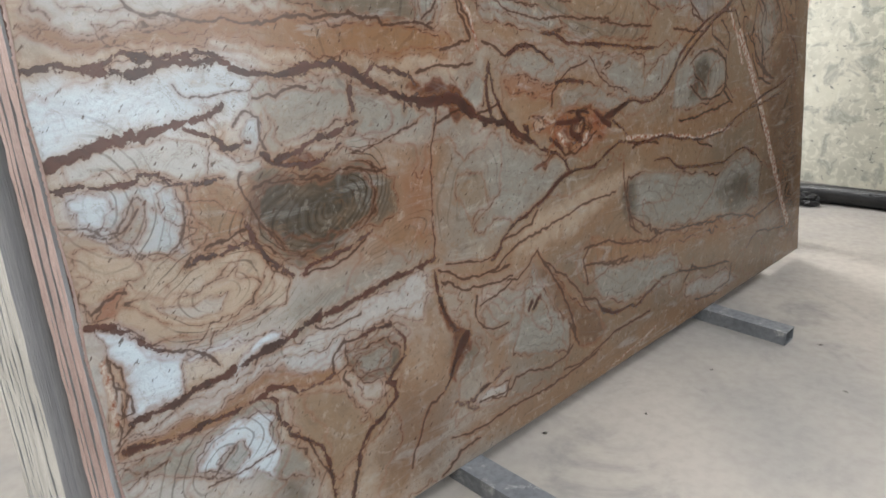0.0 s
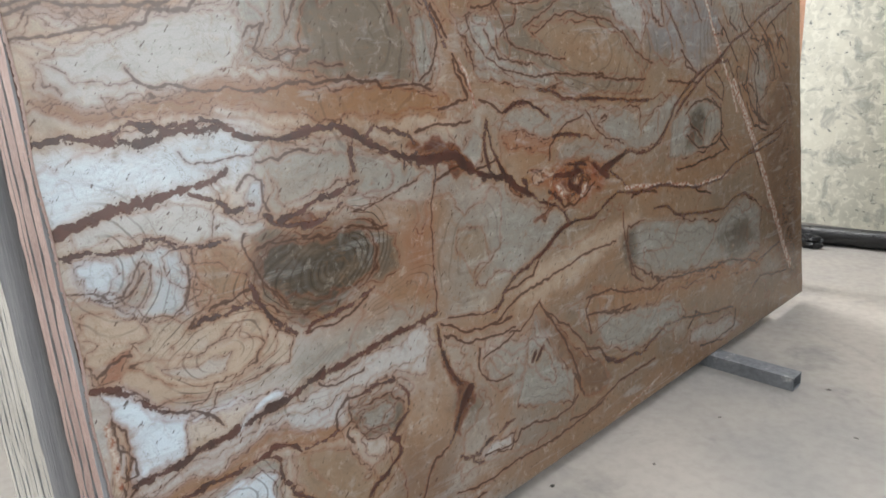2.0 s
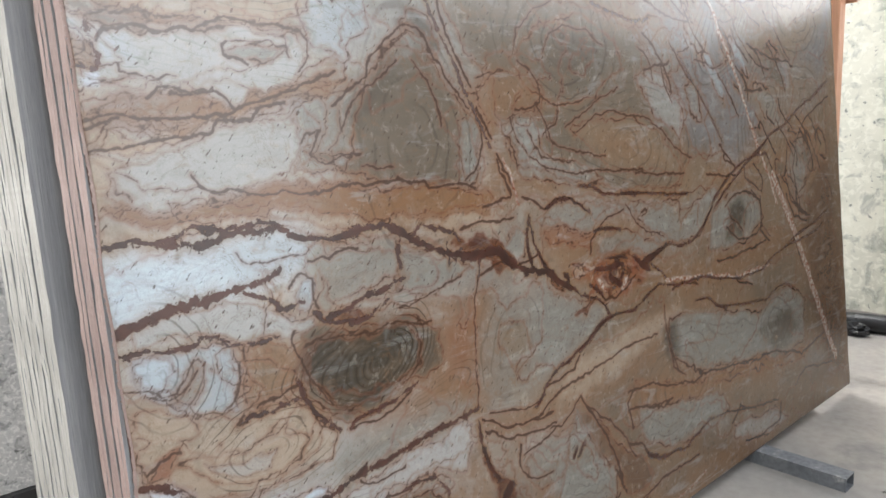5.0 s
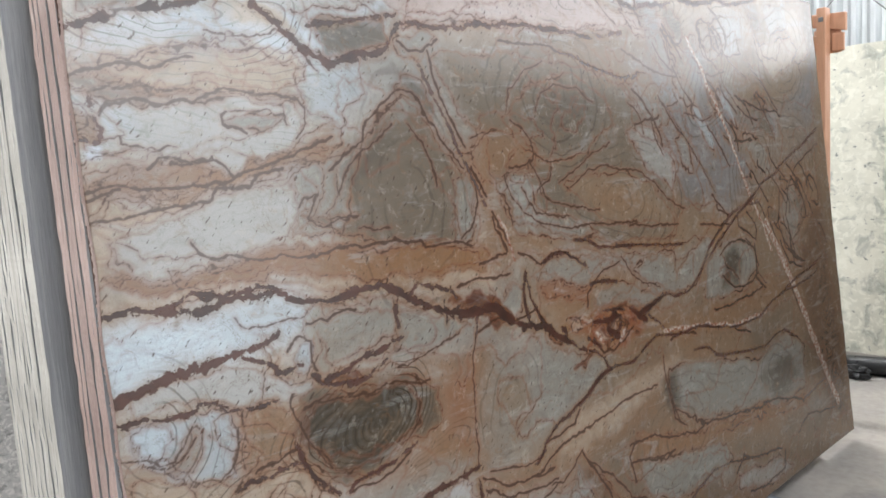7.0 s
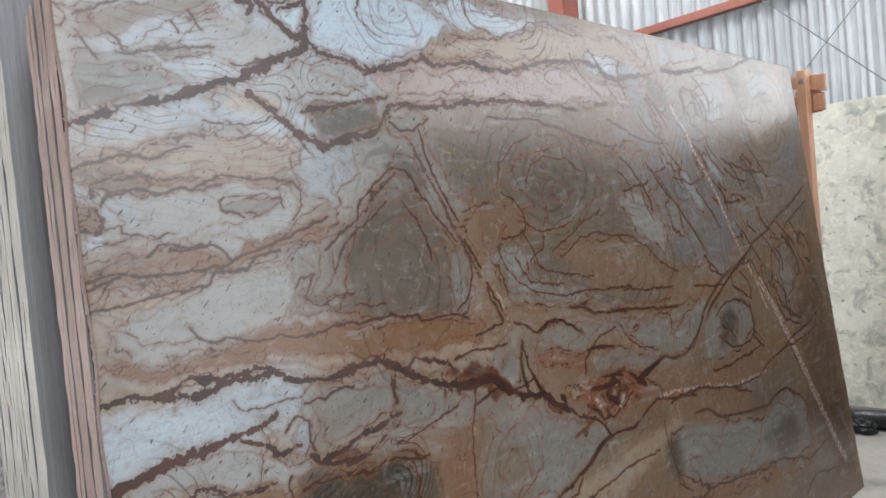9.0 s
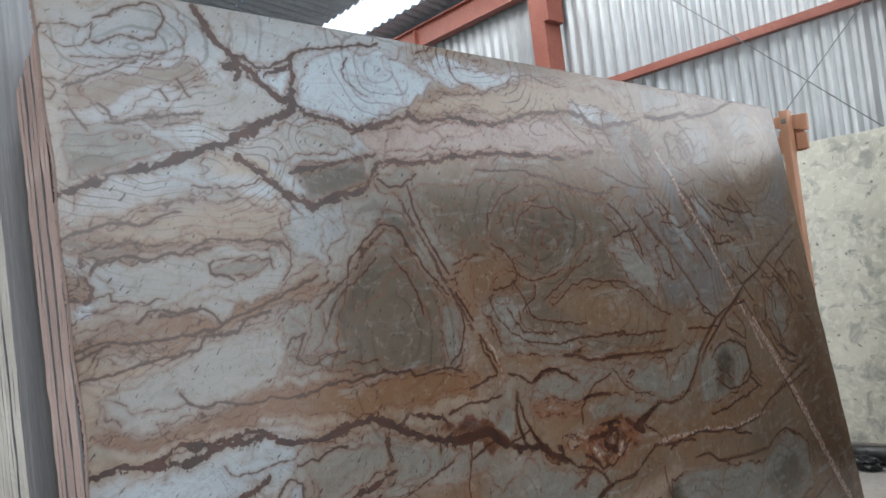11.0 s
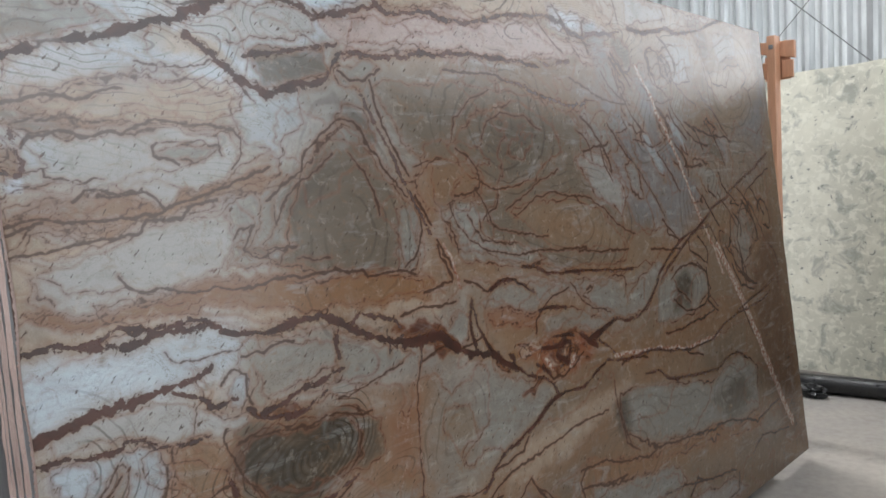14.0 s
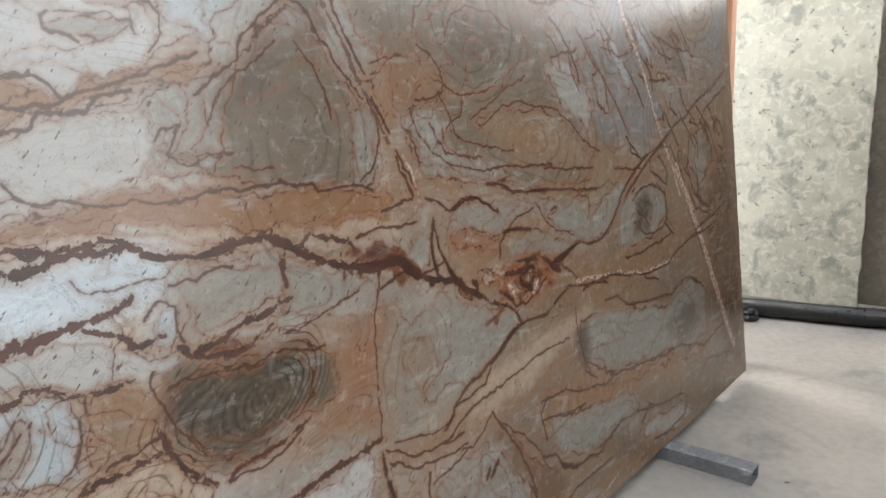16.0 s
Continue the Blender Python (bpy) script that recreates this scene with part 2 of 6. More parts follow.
def thing(name, bm, mat, label="", category="", group="", kind="", at=None, smooth=False):
    ob = new(name, finish(name, bm, mat, smooth) if bm else None)
    if at is not None:
        ob.matrix_world = at
    return tagged(ob, label, category, group, kind)


def part(name, bm, mat, parent, label="", at=None, smooth=False):
    ob = new(name, finish(name, bm, mat, smooth))
    ob.parent = parent
    if at is not None:
        ob.matrix_local = at
    return tagged(ob, label)


def box(x0, x1, y0, y1, z0, z1, bevel=0.0, bm=None):
    bm = bm or bmesh.new()
    made = bmesh.ops.create_cube(bm, size=1.0)["verts"]
    for v in made:
        v.co = Vector(((x0 + x1) / 2 + v.co.x * (x1 - x0), (y0 + y1) / 2 + v.co.y * (y1 - y0), (z0 + z1) / 2 + v.co.z * (z1 - z0)))
    if bevel:
        edges = list({e for v in made for e in v.link_edges})
        bmesh.ops.bevel(bm, geom=edges, offset=bevel, segments=2, profile=0.5, affect="EDGES")
    return bm


def corrugated(length, height, pitch=0.128, depth=0.026, thick=0.002):
    """A sheet along x with upright ribs."""
    n = int(length / pitch * 8)
    bm = bmesh.new()
    rows = []
    for z in (0, height):
        rows.append([bm.verts.new((length * i / n, depth * max(-0.75, min(0.75, math.sin(2 * math.pi * length * i / n / pitch))), z)) for i in range(n + 1)])
    for i in range(n):
        bm.faces.new((rows[0][i], rows[0][i + 1], rows[1][i + 1], rows[1][i]))
    back = bmesh.ops.extrude_face_region(bm, geom=bm.faces[:])
    for e in back["geom"]:
        if isinstance(e, bmesh.types.BMVert):
            e.co.y += thick
    return bm


LEAN = radians(2.8)
LIFT = 0.05
TILT_BACK = Matrix.Translation((0, 0, LIFT)) @ Matrix.Rotation(-LEAN, 4, "X")

# ---- the hall ----
thing("floor", box(-3.0, 5.6, -6.0, 11.1, -0.12, 0.0), CONCRETE, "worn pale grey concrete warehouse floor", "floor", kind="structure")
thing("ground", box(-400, 400, -400, 400, -0.4, -0.13), YARD, "dusty open yard round the hall", "ground", kind="structure")

EAST = 5.5
wall_east = thing("wall_east", corrugated(11.6, 4.45), GALVANISED, "corrugated galvanised steel wall of the warehouse", "wall", kind="structure", at=pose(EAST + 0.03, 11.0, 0, 0, 0, -90))
thing("wall_east_low", corrugated(5.4, 2.1), GALVANISED, "corrugated galvanised steel wall under an open strip", "wall", kind="structure", at=pose(EAST + 0.03, -0.6, 0, 0, 0, -90))
thing("wall_east_head", corrugated(5.4, 0.2), GALVANISED, "corrugated galvanised steel wall over an open strip", "wall", kind="structure", at=pose(EAST + 0.03, -0.6, 4.25, 0, 0, -90))
wall_north = thing("wall_north", corrugated(8.6, 5.5), GALVANISED, "corrugated galvanised steel end wall", "wall", kind="structure", at=pose(-3.0, 11.0, 0))
thing("wall_south_pier", box(-3.0, -1.85, -6.15, -6.0, 0, 5.6), DULL_WALL, "plain plastered wall beside the wide doorway", "wall", kind="structure")
thing("wall_south_pier", box(4.25, 5.5, -6.15, -6.0, 0, 5.6), DULL_WALL, "plain plastered wall beside the wide doorway", "wall", kind="structure")
thing("wall_south_low", box(-1.85, 1.5, -6.15, -6.0, 0, 2.4), DULL_WALL, "plain plastered wall beside the doorway under a high window", "wall", kind="structure")
thing("wall_south_head", box(-1.85, 4.25, -6.15, -6.0, 4.95, 5.6), DULL_WALL, "plain plastered wall over the wide doorway", "wall", kind="structure")
# unseen blocker opposite the slab, keeps daylight and reflections off its lower part
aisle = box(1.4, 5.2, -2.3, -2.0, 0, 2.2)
# sloping end slants the edge of the slab's bright reflection
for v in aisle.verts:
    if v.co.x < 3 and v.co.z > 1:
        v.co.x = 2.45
thing("wall_aisle", aisle, DARK_BLOCKER, "unseen dark blocker with a sloping end, added to shade the slab and its reflections", "wall", kind="structure")
thing("wall_west_far", box(-3.15, -3.0, 4.3, 11.0, 0, 5.5), DULL_WALL, "plain plastered side wall", "wall", kind="structure")
thing("wall_west_near", box(-3.15, -3.0, -6.0, 0.1, 0, 5.5), DULL_WALL, "plain plastered side wall", "wall", kind="structure")
thing("wall_west_head", box(-3.15, -3.0, 0.1, 4.3, 3.8, 5.5), DULL_WALL, "plain plastered wall over the side door", "wall", kind="structure")


def roof_height(x):
    return 4.5 + 0.11 * (EAST - x)


def roof_sheet(x0, x1, y0, y1, pitch=0.15):
    """Roof sheeting that rises from the east eave; its ribs run up the slope."""
    n = int((y1 - y0) / pitch * 6)
    bm = bmesh.new()
    rows = [[bm.verts.new((x, y0 + (y1 - y0) * i / n, roof_height(x) + lift + 0.02 * max(-0.7, min(0.7, math.sin(2 * math.pi * (y1 - y0) * i / n / pitch))))) for i in range(n + 1)] for lift in (0, 0.003) for x in (x0, x1)]
    for a, c in ((rows[0], rows[1]), (rows[2], rows[3]), (rows[0], rows[2]), (rows[1], rows[3])):
        for i in range(n):
            bm.faces.new((a[i], a[i + 1], c[i + 1], c[i]))
    return bm


# roof strips either side of the long roof light, with gaps for two added fills
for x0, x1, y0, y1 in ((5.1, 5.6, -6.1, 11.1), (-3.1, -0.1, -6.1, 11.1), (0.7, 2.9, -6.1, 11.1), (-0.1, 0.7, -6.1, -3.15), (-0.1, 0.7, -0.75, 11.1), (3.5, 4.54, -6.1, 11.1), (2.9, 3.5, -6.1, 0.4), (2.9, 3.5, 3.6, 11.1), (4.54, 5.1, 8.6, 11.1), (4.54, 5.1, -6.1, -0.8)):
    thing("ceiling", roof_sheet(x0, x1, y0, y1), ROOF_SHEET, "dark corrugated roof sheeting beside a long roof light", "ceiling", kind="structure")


def glowing(name, color, strength):
    m, t, bsdf = material(name, 0.6)
    bsdf.inputs["Base Color"].default_value = (*color, 1)
    bsdf.inputs["Emission Color"].default_value = (*color, 1)
    bsdf.inputs["Emission Strength"].default_value = strength
    return m


ROOF_GLOW = glowing("glowing_translucent_sheet", (0.95, 0.98, 1.0), 2.2)
# the first sheet is the roof light, the other two are unseen added fills
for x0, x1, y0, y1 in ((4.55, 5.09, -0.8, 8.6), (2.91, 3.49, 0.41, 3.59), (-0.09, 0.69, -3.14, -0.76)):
    thing("roof_light", roof_sheet(x0, x1, y0, y1), ROOF_GLOW, "white glowing roof sheet, one long roof light and two added fills", "roof light", kind="structure")


def i_beam(length, depth, width, web=0.012, flange=0.014):
    """A rolled beam along x, its middle line on the axis."""
    bm = box(0, length, -web / 2, web / 2, -depth / 2 + flange, depth / 2 - flange)
    box(0, length, -width / 2, width / 2, -depth / 2, -depth / 2 + flange, bm=bm)
    box(0, length, -width / 2, width / 2, depth / 2 - flange, depth / 2, bm=bm)
    return bm


eave = thing("eave_beam", None, None, "red oxide steel beam under the corrugated roof", "steel beam", at=pose(EAST - 0.1, -5.9, 4.3, 0, 0, 90))
part("beam", i_beam(16.8, 0.26, 0.12), RED_STEEL, eave)
for x in (9.4, 11.0, 12.6, 14.2):
    part("stiffener", box(x, x + 0.012, -0.06, 0.06, -0.115, 0.115), RED_STEEL, eave)
girt = thing("wall_girt", None, None, "red oxide steel rail across the corrugated wall", "steel rail")
part("rail", box(EAST - 0.09, EAST - 0.01, -0.6, 3.0, 2.985, 3.057, 0.004), RED_STEEL, girt)
column = thing("steel_column", None, None, "red oxide steel column standing against the corrugated wall", "steel column")
part("shaft", box(EAST - 0.28, EAST - 0.03, 3.03, 3.21, 0.012, 4.17, 0.004), RED_STEEL, column)
part("base_plate", box(EAST - 0.33, EAST - 0.01, 2.95, 3.29, 0.0, 0.012), RED_STEEL, column)
part("cleat", box(EAST - 0.30, EAST - 0.05, 2.96, 3.03, 3.75, 4.1, 0.004), RED_STEEL, column)
thin = thing("steel_post", None, None, "thin rusty red steel post against the corrugated wall", "steel post")
part("shaft", box(EAST - 0.09, EAST - 0.02, 0.1, 0.18, 0.0, 2.98, 0.006), RED_STEEL, thin)


def rod(a, b, r, segments=8, bm=None):
    bm = bm or bmesh.new()
    a, b = Vector(a), Vector(b)
    made = bmesh.ops.create_cone(bm, cap_ends=True, segments=segments, radius1=r, radius2=r, depth=(b - a).length)["verts"]
    m = Matrix.Translation((a + b) / 2) @ (b - a).to_track_quat("Z", "Y").to_matrix().to_4x4()
    bmesh.ops.transform(bm, matrix=m, verts=made)
    return bm


for a, b in (((EAST - 0.1, 2.3, 4.07), (EAST - 0.1, -0.35, 1.37)), ((EAST - 0.12, -0.3, 3.62), (EAST - 0.12, 2.6, 0.67))):
    thing("bracing_rod", rod(a, b, 0.0045), WIRE, "thin dull steel bracing rod across the wall", "bracing rod", group="wall bracing rods")

# ---- the patterned slab ----
SLAB_H = 1.888
NU, NV = 900, 760
s_line = np.linspace(0, 1, NU)
s_line = 0.62 * s_line + 0.38 * s_line ** 2
v_line = np.linspace(0, SLAB_H, NV)
left_edge = 0.022 - 0.014 * v_line / SLAB_H + 0.003 * np.sin(v_line * 23) * np.sin(v_line * 7.1)
right_edge = 3.112 - 0.128 * v_line + 0.002 * np.sin(v_line * 31)
U = left_edge[:, None] + s_line[None, :] * (right_edge - left_edge)[:, None]
V = np.repeat(v_line[:, None], NU, 1)


def lattice(u, v, seed):
    """Smooth value noise on a lattice, 0 to 1."""
    rng = np.random.RandomState(seed)
    grid = rng.rand(64, 64)
    iu, iv = np.floor(u).astype(int), np.floor(v).astype(int)
    fu, fv = u - iu, v - iv
    fu, fv = fu * fu * (3 - 2 * fu), fv * fv * (3 - 2 * fv)
    g = lambda a, b: grid[a % 64, b % 64]
    return (g(iu, iv) * (1 - fu) + g(iu + 1, iv) * fu) * (1 - fv) + (g(iu, iv + 1) * (1 - fu) + g(iu + 1, iv + 1) * fu) * fv


def fractal(u, v, seed, octaves=4):
    total, size = 0.0, 1.0
    for k in range(octaves):
        total = total + size * (lattice(u * 2 ** k + 5.3 * k, v * 2 ** k + 1.7 * k, seed + k) - 0.5)
        size *= 0.55
    return total


WU = U + 0.010 * fractal(U * 16, V * 16, 1) + 0.004 * fractal(U * 60, V * 60, 5, 3)
WV = V + 0.010 * fractal(U * 16, V * 16, 11) + 0.006 * fractal(U * 60, V * 60, 15, 3)
SU = U + 0.05 * fractal(U * 6, V * 6, 21) + 0.012 * fractal(U * 40, V * 40, 25, 3)
SV = V + 0.05 * fractal(U * 6, V * 6, 31) + 0.012 * fractal(U * 40, V * 40, 35, 3)
AU = U + 0.055 * fractal(U * 4, V * 4, 161, 3) + 0.010 * fractal(U * 19, V * 19, 181, 2) + 0.002 * fractal(U * 40, V * 40, 165, 2)
AV = V + 0.055 * fractal(U * 4, V * 4, 171, 3) + 0.010 * fractal(U * 19, V * 19, 191, 2) + 0.002 * fractal(U * 40, V * 40, 175, 2)
FAR = 0.06
vein_d, crack_d, streak_d = (np.full(U.shape, FAR) for _ in range(3))
ochre_f, blue_f, olive_f = (np.zeros(U.shape) for _ in range(3))
ring_f, ring_amount = np.zeros(U.shape), np.zeros(U.shape)


def along(points, widths, reach, gu, gv):
    """For each stretch of a line: the part of the grid near it, the distance to it and its half width there."""
    w = widths if isinstance(widths, tuple) else (widths, widths)
    n = len(points) - 1
    for k, ((u0, v0), (u1, v1)) in enumerate(zip(points, points[1:])):
        w0, w1 = (w[0] + (w[-1] - w[0]) * (k + e) / n for e in (0, 1))
        far = reach + max(w0, w1)
        j0, j1 = np.searchsorted(v_line, (min(v0, v1) - far, max(v0, v1) + far))
        low, high = np.searchsorted(3.11 * s_line, (min(u0, u1) - far - 0.03, (max(u0, u1) + far + 0.03) * 1.09))
        cut = np.s_[j0:j1, low:high]
        du, dv = u1 - u0, v1 - v0
        e = np.clip(((gu[cut] - u0) * du + (gv[cut] - v0) * dv) / max(du * du + dv * dv, 1e-9), 0, 1)
        yield cut, np.hypot(gu[cut] - u0 - e * du, gv[cut] - v0 - e * dv), w0 + (w1 - w0) * e


VEIN_SWELL = np.clip(0.92 + 0.55 * fractal(U * 22, V * 22, 41) + 0.4 * fractal(U * 90, V * 90, 45, 3), 0.4, 1.7)


def vein(mm, points):
    """A rust-brown vein; half widths in millimetres. Hair veins are drawn as cracks."""
    if (max(mm) if isinstance(mm, tuple) else mm) <= 3:
        return crack(mm if not isinstance(mm, tuple) else mm[0], points)
    for cut, d, w in along(points, mm, 0.05, WU, WV):
        vein_d[cut] = np.minimum(vein_d[cut], d - w * 0.00102 * VEIN_SWELL[cut])


gu_scale = U


def crack(mm, points):
    for cut, d, w in along(points, mm, 0.03, WU, WV):
        crack_d[cut] = np.minimum(crack_d[cut], d - np.minimum(w, 2.0) * 0.0009 * (1 + 0.4 * gu_scale[cut]))


def white_streak(mm, points):
    for cut, d, w in along(points, mm, 0.03, WU, WV):
        streak_d[cut] = np.minimum(streak_d[cut], d - w * 0.001)


def cloud(field, mm, points):
    for cut, d, w in along(points, mm, 0.12, SU, SV):
        field[cut] = np.maximum(field[cut], np.exp(-(d / (w * 0.001 + 0.004)) ** 2))


def band(mm, points):
    cloud(ochre_f, mm, points)


def pale_cell(mm, points):
    cloud(blue_f, mm, points)


def olive_cell(mm, points):
    cloud(olive_f, mm, points)


def agate(u, v, ru, rv, turn, spacing, strength, taper=0.0):
    """Rings round a centre, like those of an agate."""
    a = radians(turn)
    x, y = (AU - u) * math.cos(a) + (AV - v) * math.sin(a), (AV - v) * math.cos(a) - (AU - u) * math.sin(a)
    r = np.hypot(x / (ru * (1 + taper * np.clip(y / rv, -1, 1))), y / rv)
    w = strength * np.clip((1.05 - r) * 4, 0, 1)
    take = w > ring_amount
    ring_f[take] = (r * (ru + rv) / 2 / spacing * 2 * math.pi)[take]
    ring_amount[take] = w[take]


# veins begin
vein((6.0, 6.0), [(0.014, 1.072), (0.04, 1.073), (0.063, 1.079), (0.083, 1.078), (0.096, 1.068), (0.12, 1.068), (0.144, 1.062), (0.169, 1.058), (0.197, 1.063), (0.231, 1.073), (0.26, 1.073), (0.283, 1.066), (0.304, 1.069)])
vein((5.0, 6.0), [(0.098, 1.074), (0.122, 1.077), (0.139, 1.079), (0.145, 1.089), (0.167, 1.091), (0.191, 1.081), (0.213, 1.076), (0.242, 1.082), (0.277, 1.086), (0.305, 1.079), (0.329, 1.064), (0.353, 1.049), (0.401, 1.041), (0.46, 1.039)])
vein((8.0, 11.0), [(0.46, 1.039), (0.498, 1.044), (0.537, 1.047), (0.563, 1.045), (0.588, 1.028), (0.621, 1.011), (0.656, 0.994), (0.684, 0.98), (0.717, 0.967), (0.753, 0.961)])
vein((16.0, 14.0), [(0.753, 0.961), (0.794, 0.947), (0.837, 0.952), (0.881, 0.935), (0.925, 0.903)])
vein((10.0, 8.0), [(0.925, 0.903), (0.973, 0.883), (1.033, 0.873), (1.075, 0.844), (1.109, 0.819), (1.14, 0.808)])
vein(3.0, [(0.558, 1.049), (0.563, 1.061)])
vein(4.0, [(0.614, 1.014), (0.638, 1.032), (0.689, 1.025), (0.734, 1.009), (0.756, 0.987)])
vein(3.0, [(0.758, 1.01), (0.818, 1.02), (0.869, 1.016), (0.934, 1.018)])
vein(4.0, [(0.72, 0.991), (0.721, 0.955), (0.719, 0.938)])
vein((6.0, 3.0), [(0.807, 0.946), (0.811, 0.914), (0.803, 0.897)])
vein(3.0, [(0.815, 0.901), (0.843, 0.91), (0.889, 0.917)])
vein(3.0, [(0.925, 0.9), (0.995, 0.912), (1.02, 0.922), (1.035, 0.893), (1.044, 0.871)])
vein((13.0, 4.0), [(0.03, 0.938), (0.059, 0.948), (0.093, 0.955), (0.138, 0.963), (0.184, 0.97), (0.223, 0.976), (0.258, 0.979), (0.283, 0.982), (0.311, 0.991)])
vein((5.0, 3.0), [(0.227, 0.972), (0.249, 0.957), (0.277, 0.948), (0.295, 0.927), (0.315, 0.917), (0.338, 0.924), (0.354, 0.924)])
vein((5.0, 2.0), [(0.019, 0.898), (0.057, 0.898), (0.089, 0.89), (0.123, 0.891), (0.153, 0.902), (0.175, 0.9), (0.196, 0.884), (0.215, 0.879), (0.254, 0.873), (0.296, 0.87)])
vein((6.0, 3.0), [(0.374, 0.901), (0.389, 0.885), (0.423, 0.872), (0.46, 0.869), (0.486, 0.869), (0.508, 0.883), (0.543, 0.892)])
vein((5.0, 3.0), [(0.401, 0.89), (0.439, 0.895), (0.479, 0.908), (0.519, 0.913), (0.561, 0.923), (0.593, 0.934)])
vein(3.0, [(0.372, 0.999), (0.407, 1.002), (0.443, 1.009), (0.481, 1.015)])
vein((4.0, 4.0), [(0.588, 1.005), (0.582, 0.982), (0.587, 0.954)])
vein((7.0, 6.0), [(0.059, 0.493), (0.104, 0.496), (0.156, 0.501), (0.211, 0.506), (0.271, 0.517), (0.333, 0.529), (0.399, 0.541), (0.441, 0.545), (0.498, 0.554), (0.559, 0.562), (0.622, 0.571), (0.689, 0.576), (0.774, 0.586)])
vein(9.0, [(0.433, 0.541), (0.45, 0.554)])
vein((5.0, 7.0), [(0.771, 0.548), (0.776, 0.501), (0.798, 0.439), (0.829, 0.383)])
vein(16.0, [(0.859, 0.357), (0.842, 0.329)])
vein((7.0, 3.0), [(0.842, 0.321), (0.813, 0.296), (0.8, 0.259), (0.777, 0.238)])
vein(2.0, [(0.777, 0.238), (0.735, 0.225), (0.704, 0.2), (0.69, 0.152), (0.669, 0.123), (0.656, 0.082)])
vein((5.0, 4.0), [(0.024, 0.68), (0.06, 0.662), (0.081, 0.65), (0.1, 0.627), (0.132, 0.594)])
vein(2.0, [(0.132, 0.594), (0.161, 0.583), (0.182, 0.586), (0.205, 0.562), (0.227, 0.534)])
vein(3.0, [(0.036, 0.695), (0.057, 0.712), (0.077, 0.721), (0.09, 0.719)])
vein((5.0, 4.0), [(0.032, 0.448), (0.073, 0.438), (0.121, 0.425), (0.176, 0.428), (0.233, 0.431), (0.281, 0.434), (0.321, 0.448), (0.346, 0.444), (0.381, 0.416), (0.435, 0.406), (0.469, 0.418)])
vein(2.0, [(0.469, 0.418), (0.479, 0.461), (0.503, 0.478), (0.548, 0.472)])
vein((4.0, 5.0), [(0.548, 0.474), (0.58, 0.483), (0.627, 0.471), (0.665, 0.432), (0.661, 0.391), (0.627, 0.365), (0.605, 0.346)])
vein(7.0, [(0.601, 0.341), (0.623, 0.326)])
vein((4.0, 6.0), [(0.625, 0.326), (0.626, 0.289), (0.59, 0.26), (0.538, 0.237), (0.51, 0.204), (0.491, 0.14), (0.474, 0.082)])
vein((3.0, 4.0), [(0.3, 0.438), (0.323, 0.422), (0.328, 0.369), (0.354, 0.323), (0.384, 0.295), (0.416, 0.266), (0.429, 0.231), (0.433, 0.172), (0.428, 0.116)])
vein(3.0, [(0.384, 0.295), (0.399, 0.249), (0.428, 0.196)])
vein(3.0, [(0.502, 0.412), (0.492, 0.395), (0.504, 0.37)])
vein((5.0, 4.0), [(0.318, 0.772), (0.327, 0.743), (0.35, 0.712), (0.382, 0.681), (0.401, 0.659)])
vein((4.0, 3.0), [(0.423, 0.654), (0.438, 0.67), (0.465, 0.672), (0.5, 0.674), (0.544, 0.681), (0.575, 0.691), (0.603, 0.697)])
vein(3.0, [(0.423, 0.654), (0.456, 0.656), (0.496, 0.645), (0.542, 0.665), (0.581, 0.684)])
vein((4.0, 4.0), [(0.193, 0.731), (0.215, 0.739), (0.247, 0.74), (0.28, 0.744), (0.316, 0.745)])
vein(3.0, [(0.206, 0.748), (0.194, 0.736), (0.213, 0.731)])
vein(2.0, [(0.233, 0.751), (0.261, 0.76), (0.289, 0.763), (0.318, 0.769)])
vein((4.0, 8.0), [(0.971, 0.529), (1.004, 0.553), (1.021, 0.579), (1.062, 0.6), (1.109, 0.616), (1.169, 0.637), (1.219, 0.658), (1.262, 0.684), (1.304, 0.7)])
vein(3.0, [(1.017, 0.573), (1.073, 0.574), (1.127, 0.588), (1.156, 0.617)])
vein((4.0, 4.0), [(1.304, 0.7), (1.363, 0.701), (1.418, 0.693), (1.461, 0.707), (1.505, 0.733), (1.566, 0.741), (1.662, 0.721), (1.763, 0.727), (1.835, 0.722), (1.95, 0.69), (2.114, 0.676), (2.246, 0.679), (2.335, 0.713), (2.479, 0.738), (2.582, 0.744), (2.745, 0.764), (2.799, 0.788)])
vein((14.0, 5.0), [(1.46, 0.82), (1.533, 0.836), (1.6, 0.857)])
vein((5.0, 4.0), [(1.6, 0.857), (1.641, 0.853), (1.723, 0.842), (1.773, 0.859), (1.841, 0.902), (1.908, 0.976), (1.997, 1.032), (2.072, 1.074), (2.193, 1.098), (2.281, 1.099)])
vein(8.0, [(1.432, 0.845), (1.46, 0.822), (1.504, 0.803)])
vein(8.0, [(1.123, 0.843), (1.14, 0.808)])
vein(4.0, [(1.151, 0.807), (1.174, 0.781), (1.209, 0.768), (1.246, 0.762), (1.284, 0.732), (1.301, 0.701)])
vein(3.0, [(1.247, 0.792), (1.284, 0.748), (1.331, 0.745), (1.363, 0.767), (1.39, 0.787)])
vein(5.0, [(1.337, 0.849), (1.377, 0.828), (1.363, 0.791), (1.323, 0.773)])
vein(4.0, [(1.299, 0.861), (1.337, 0.856), (1.391, 0.853)])
vein((5.0, 5.0), [(1.251, 0.947), (1.287, 0.947), (1.364, 0.932)])
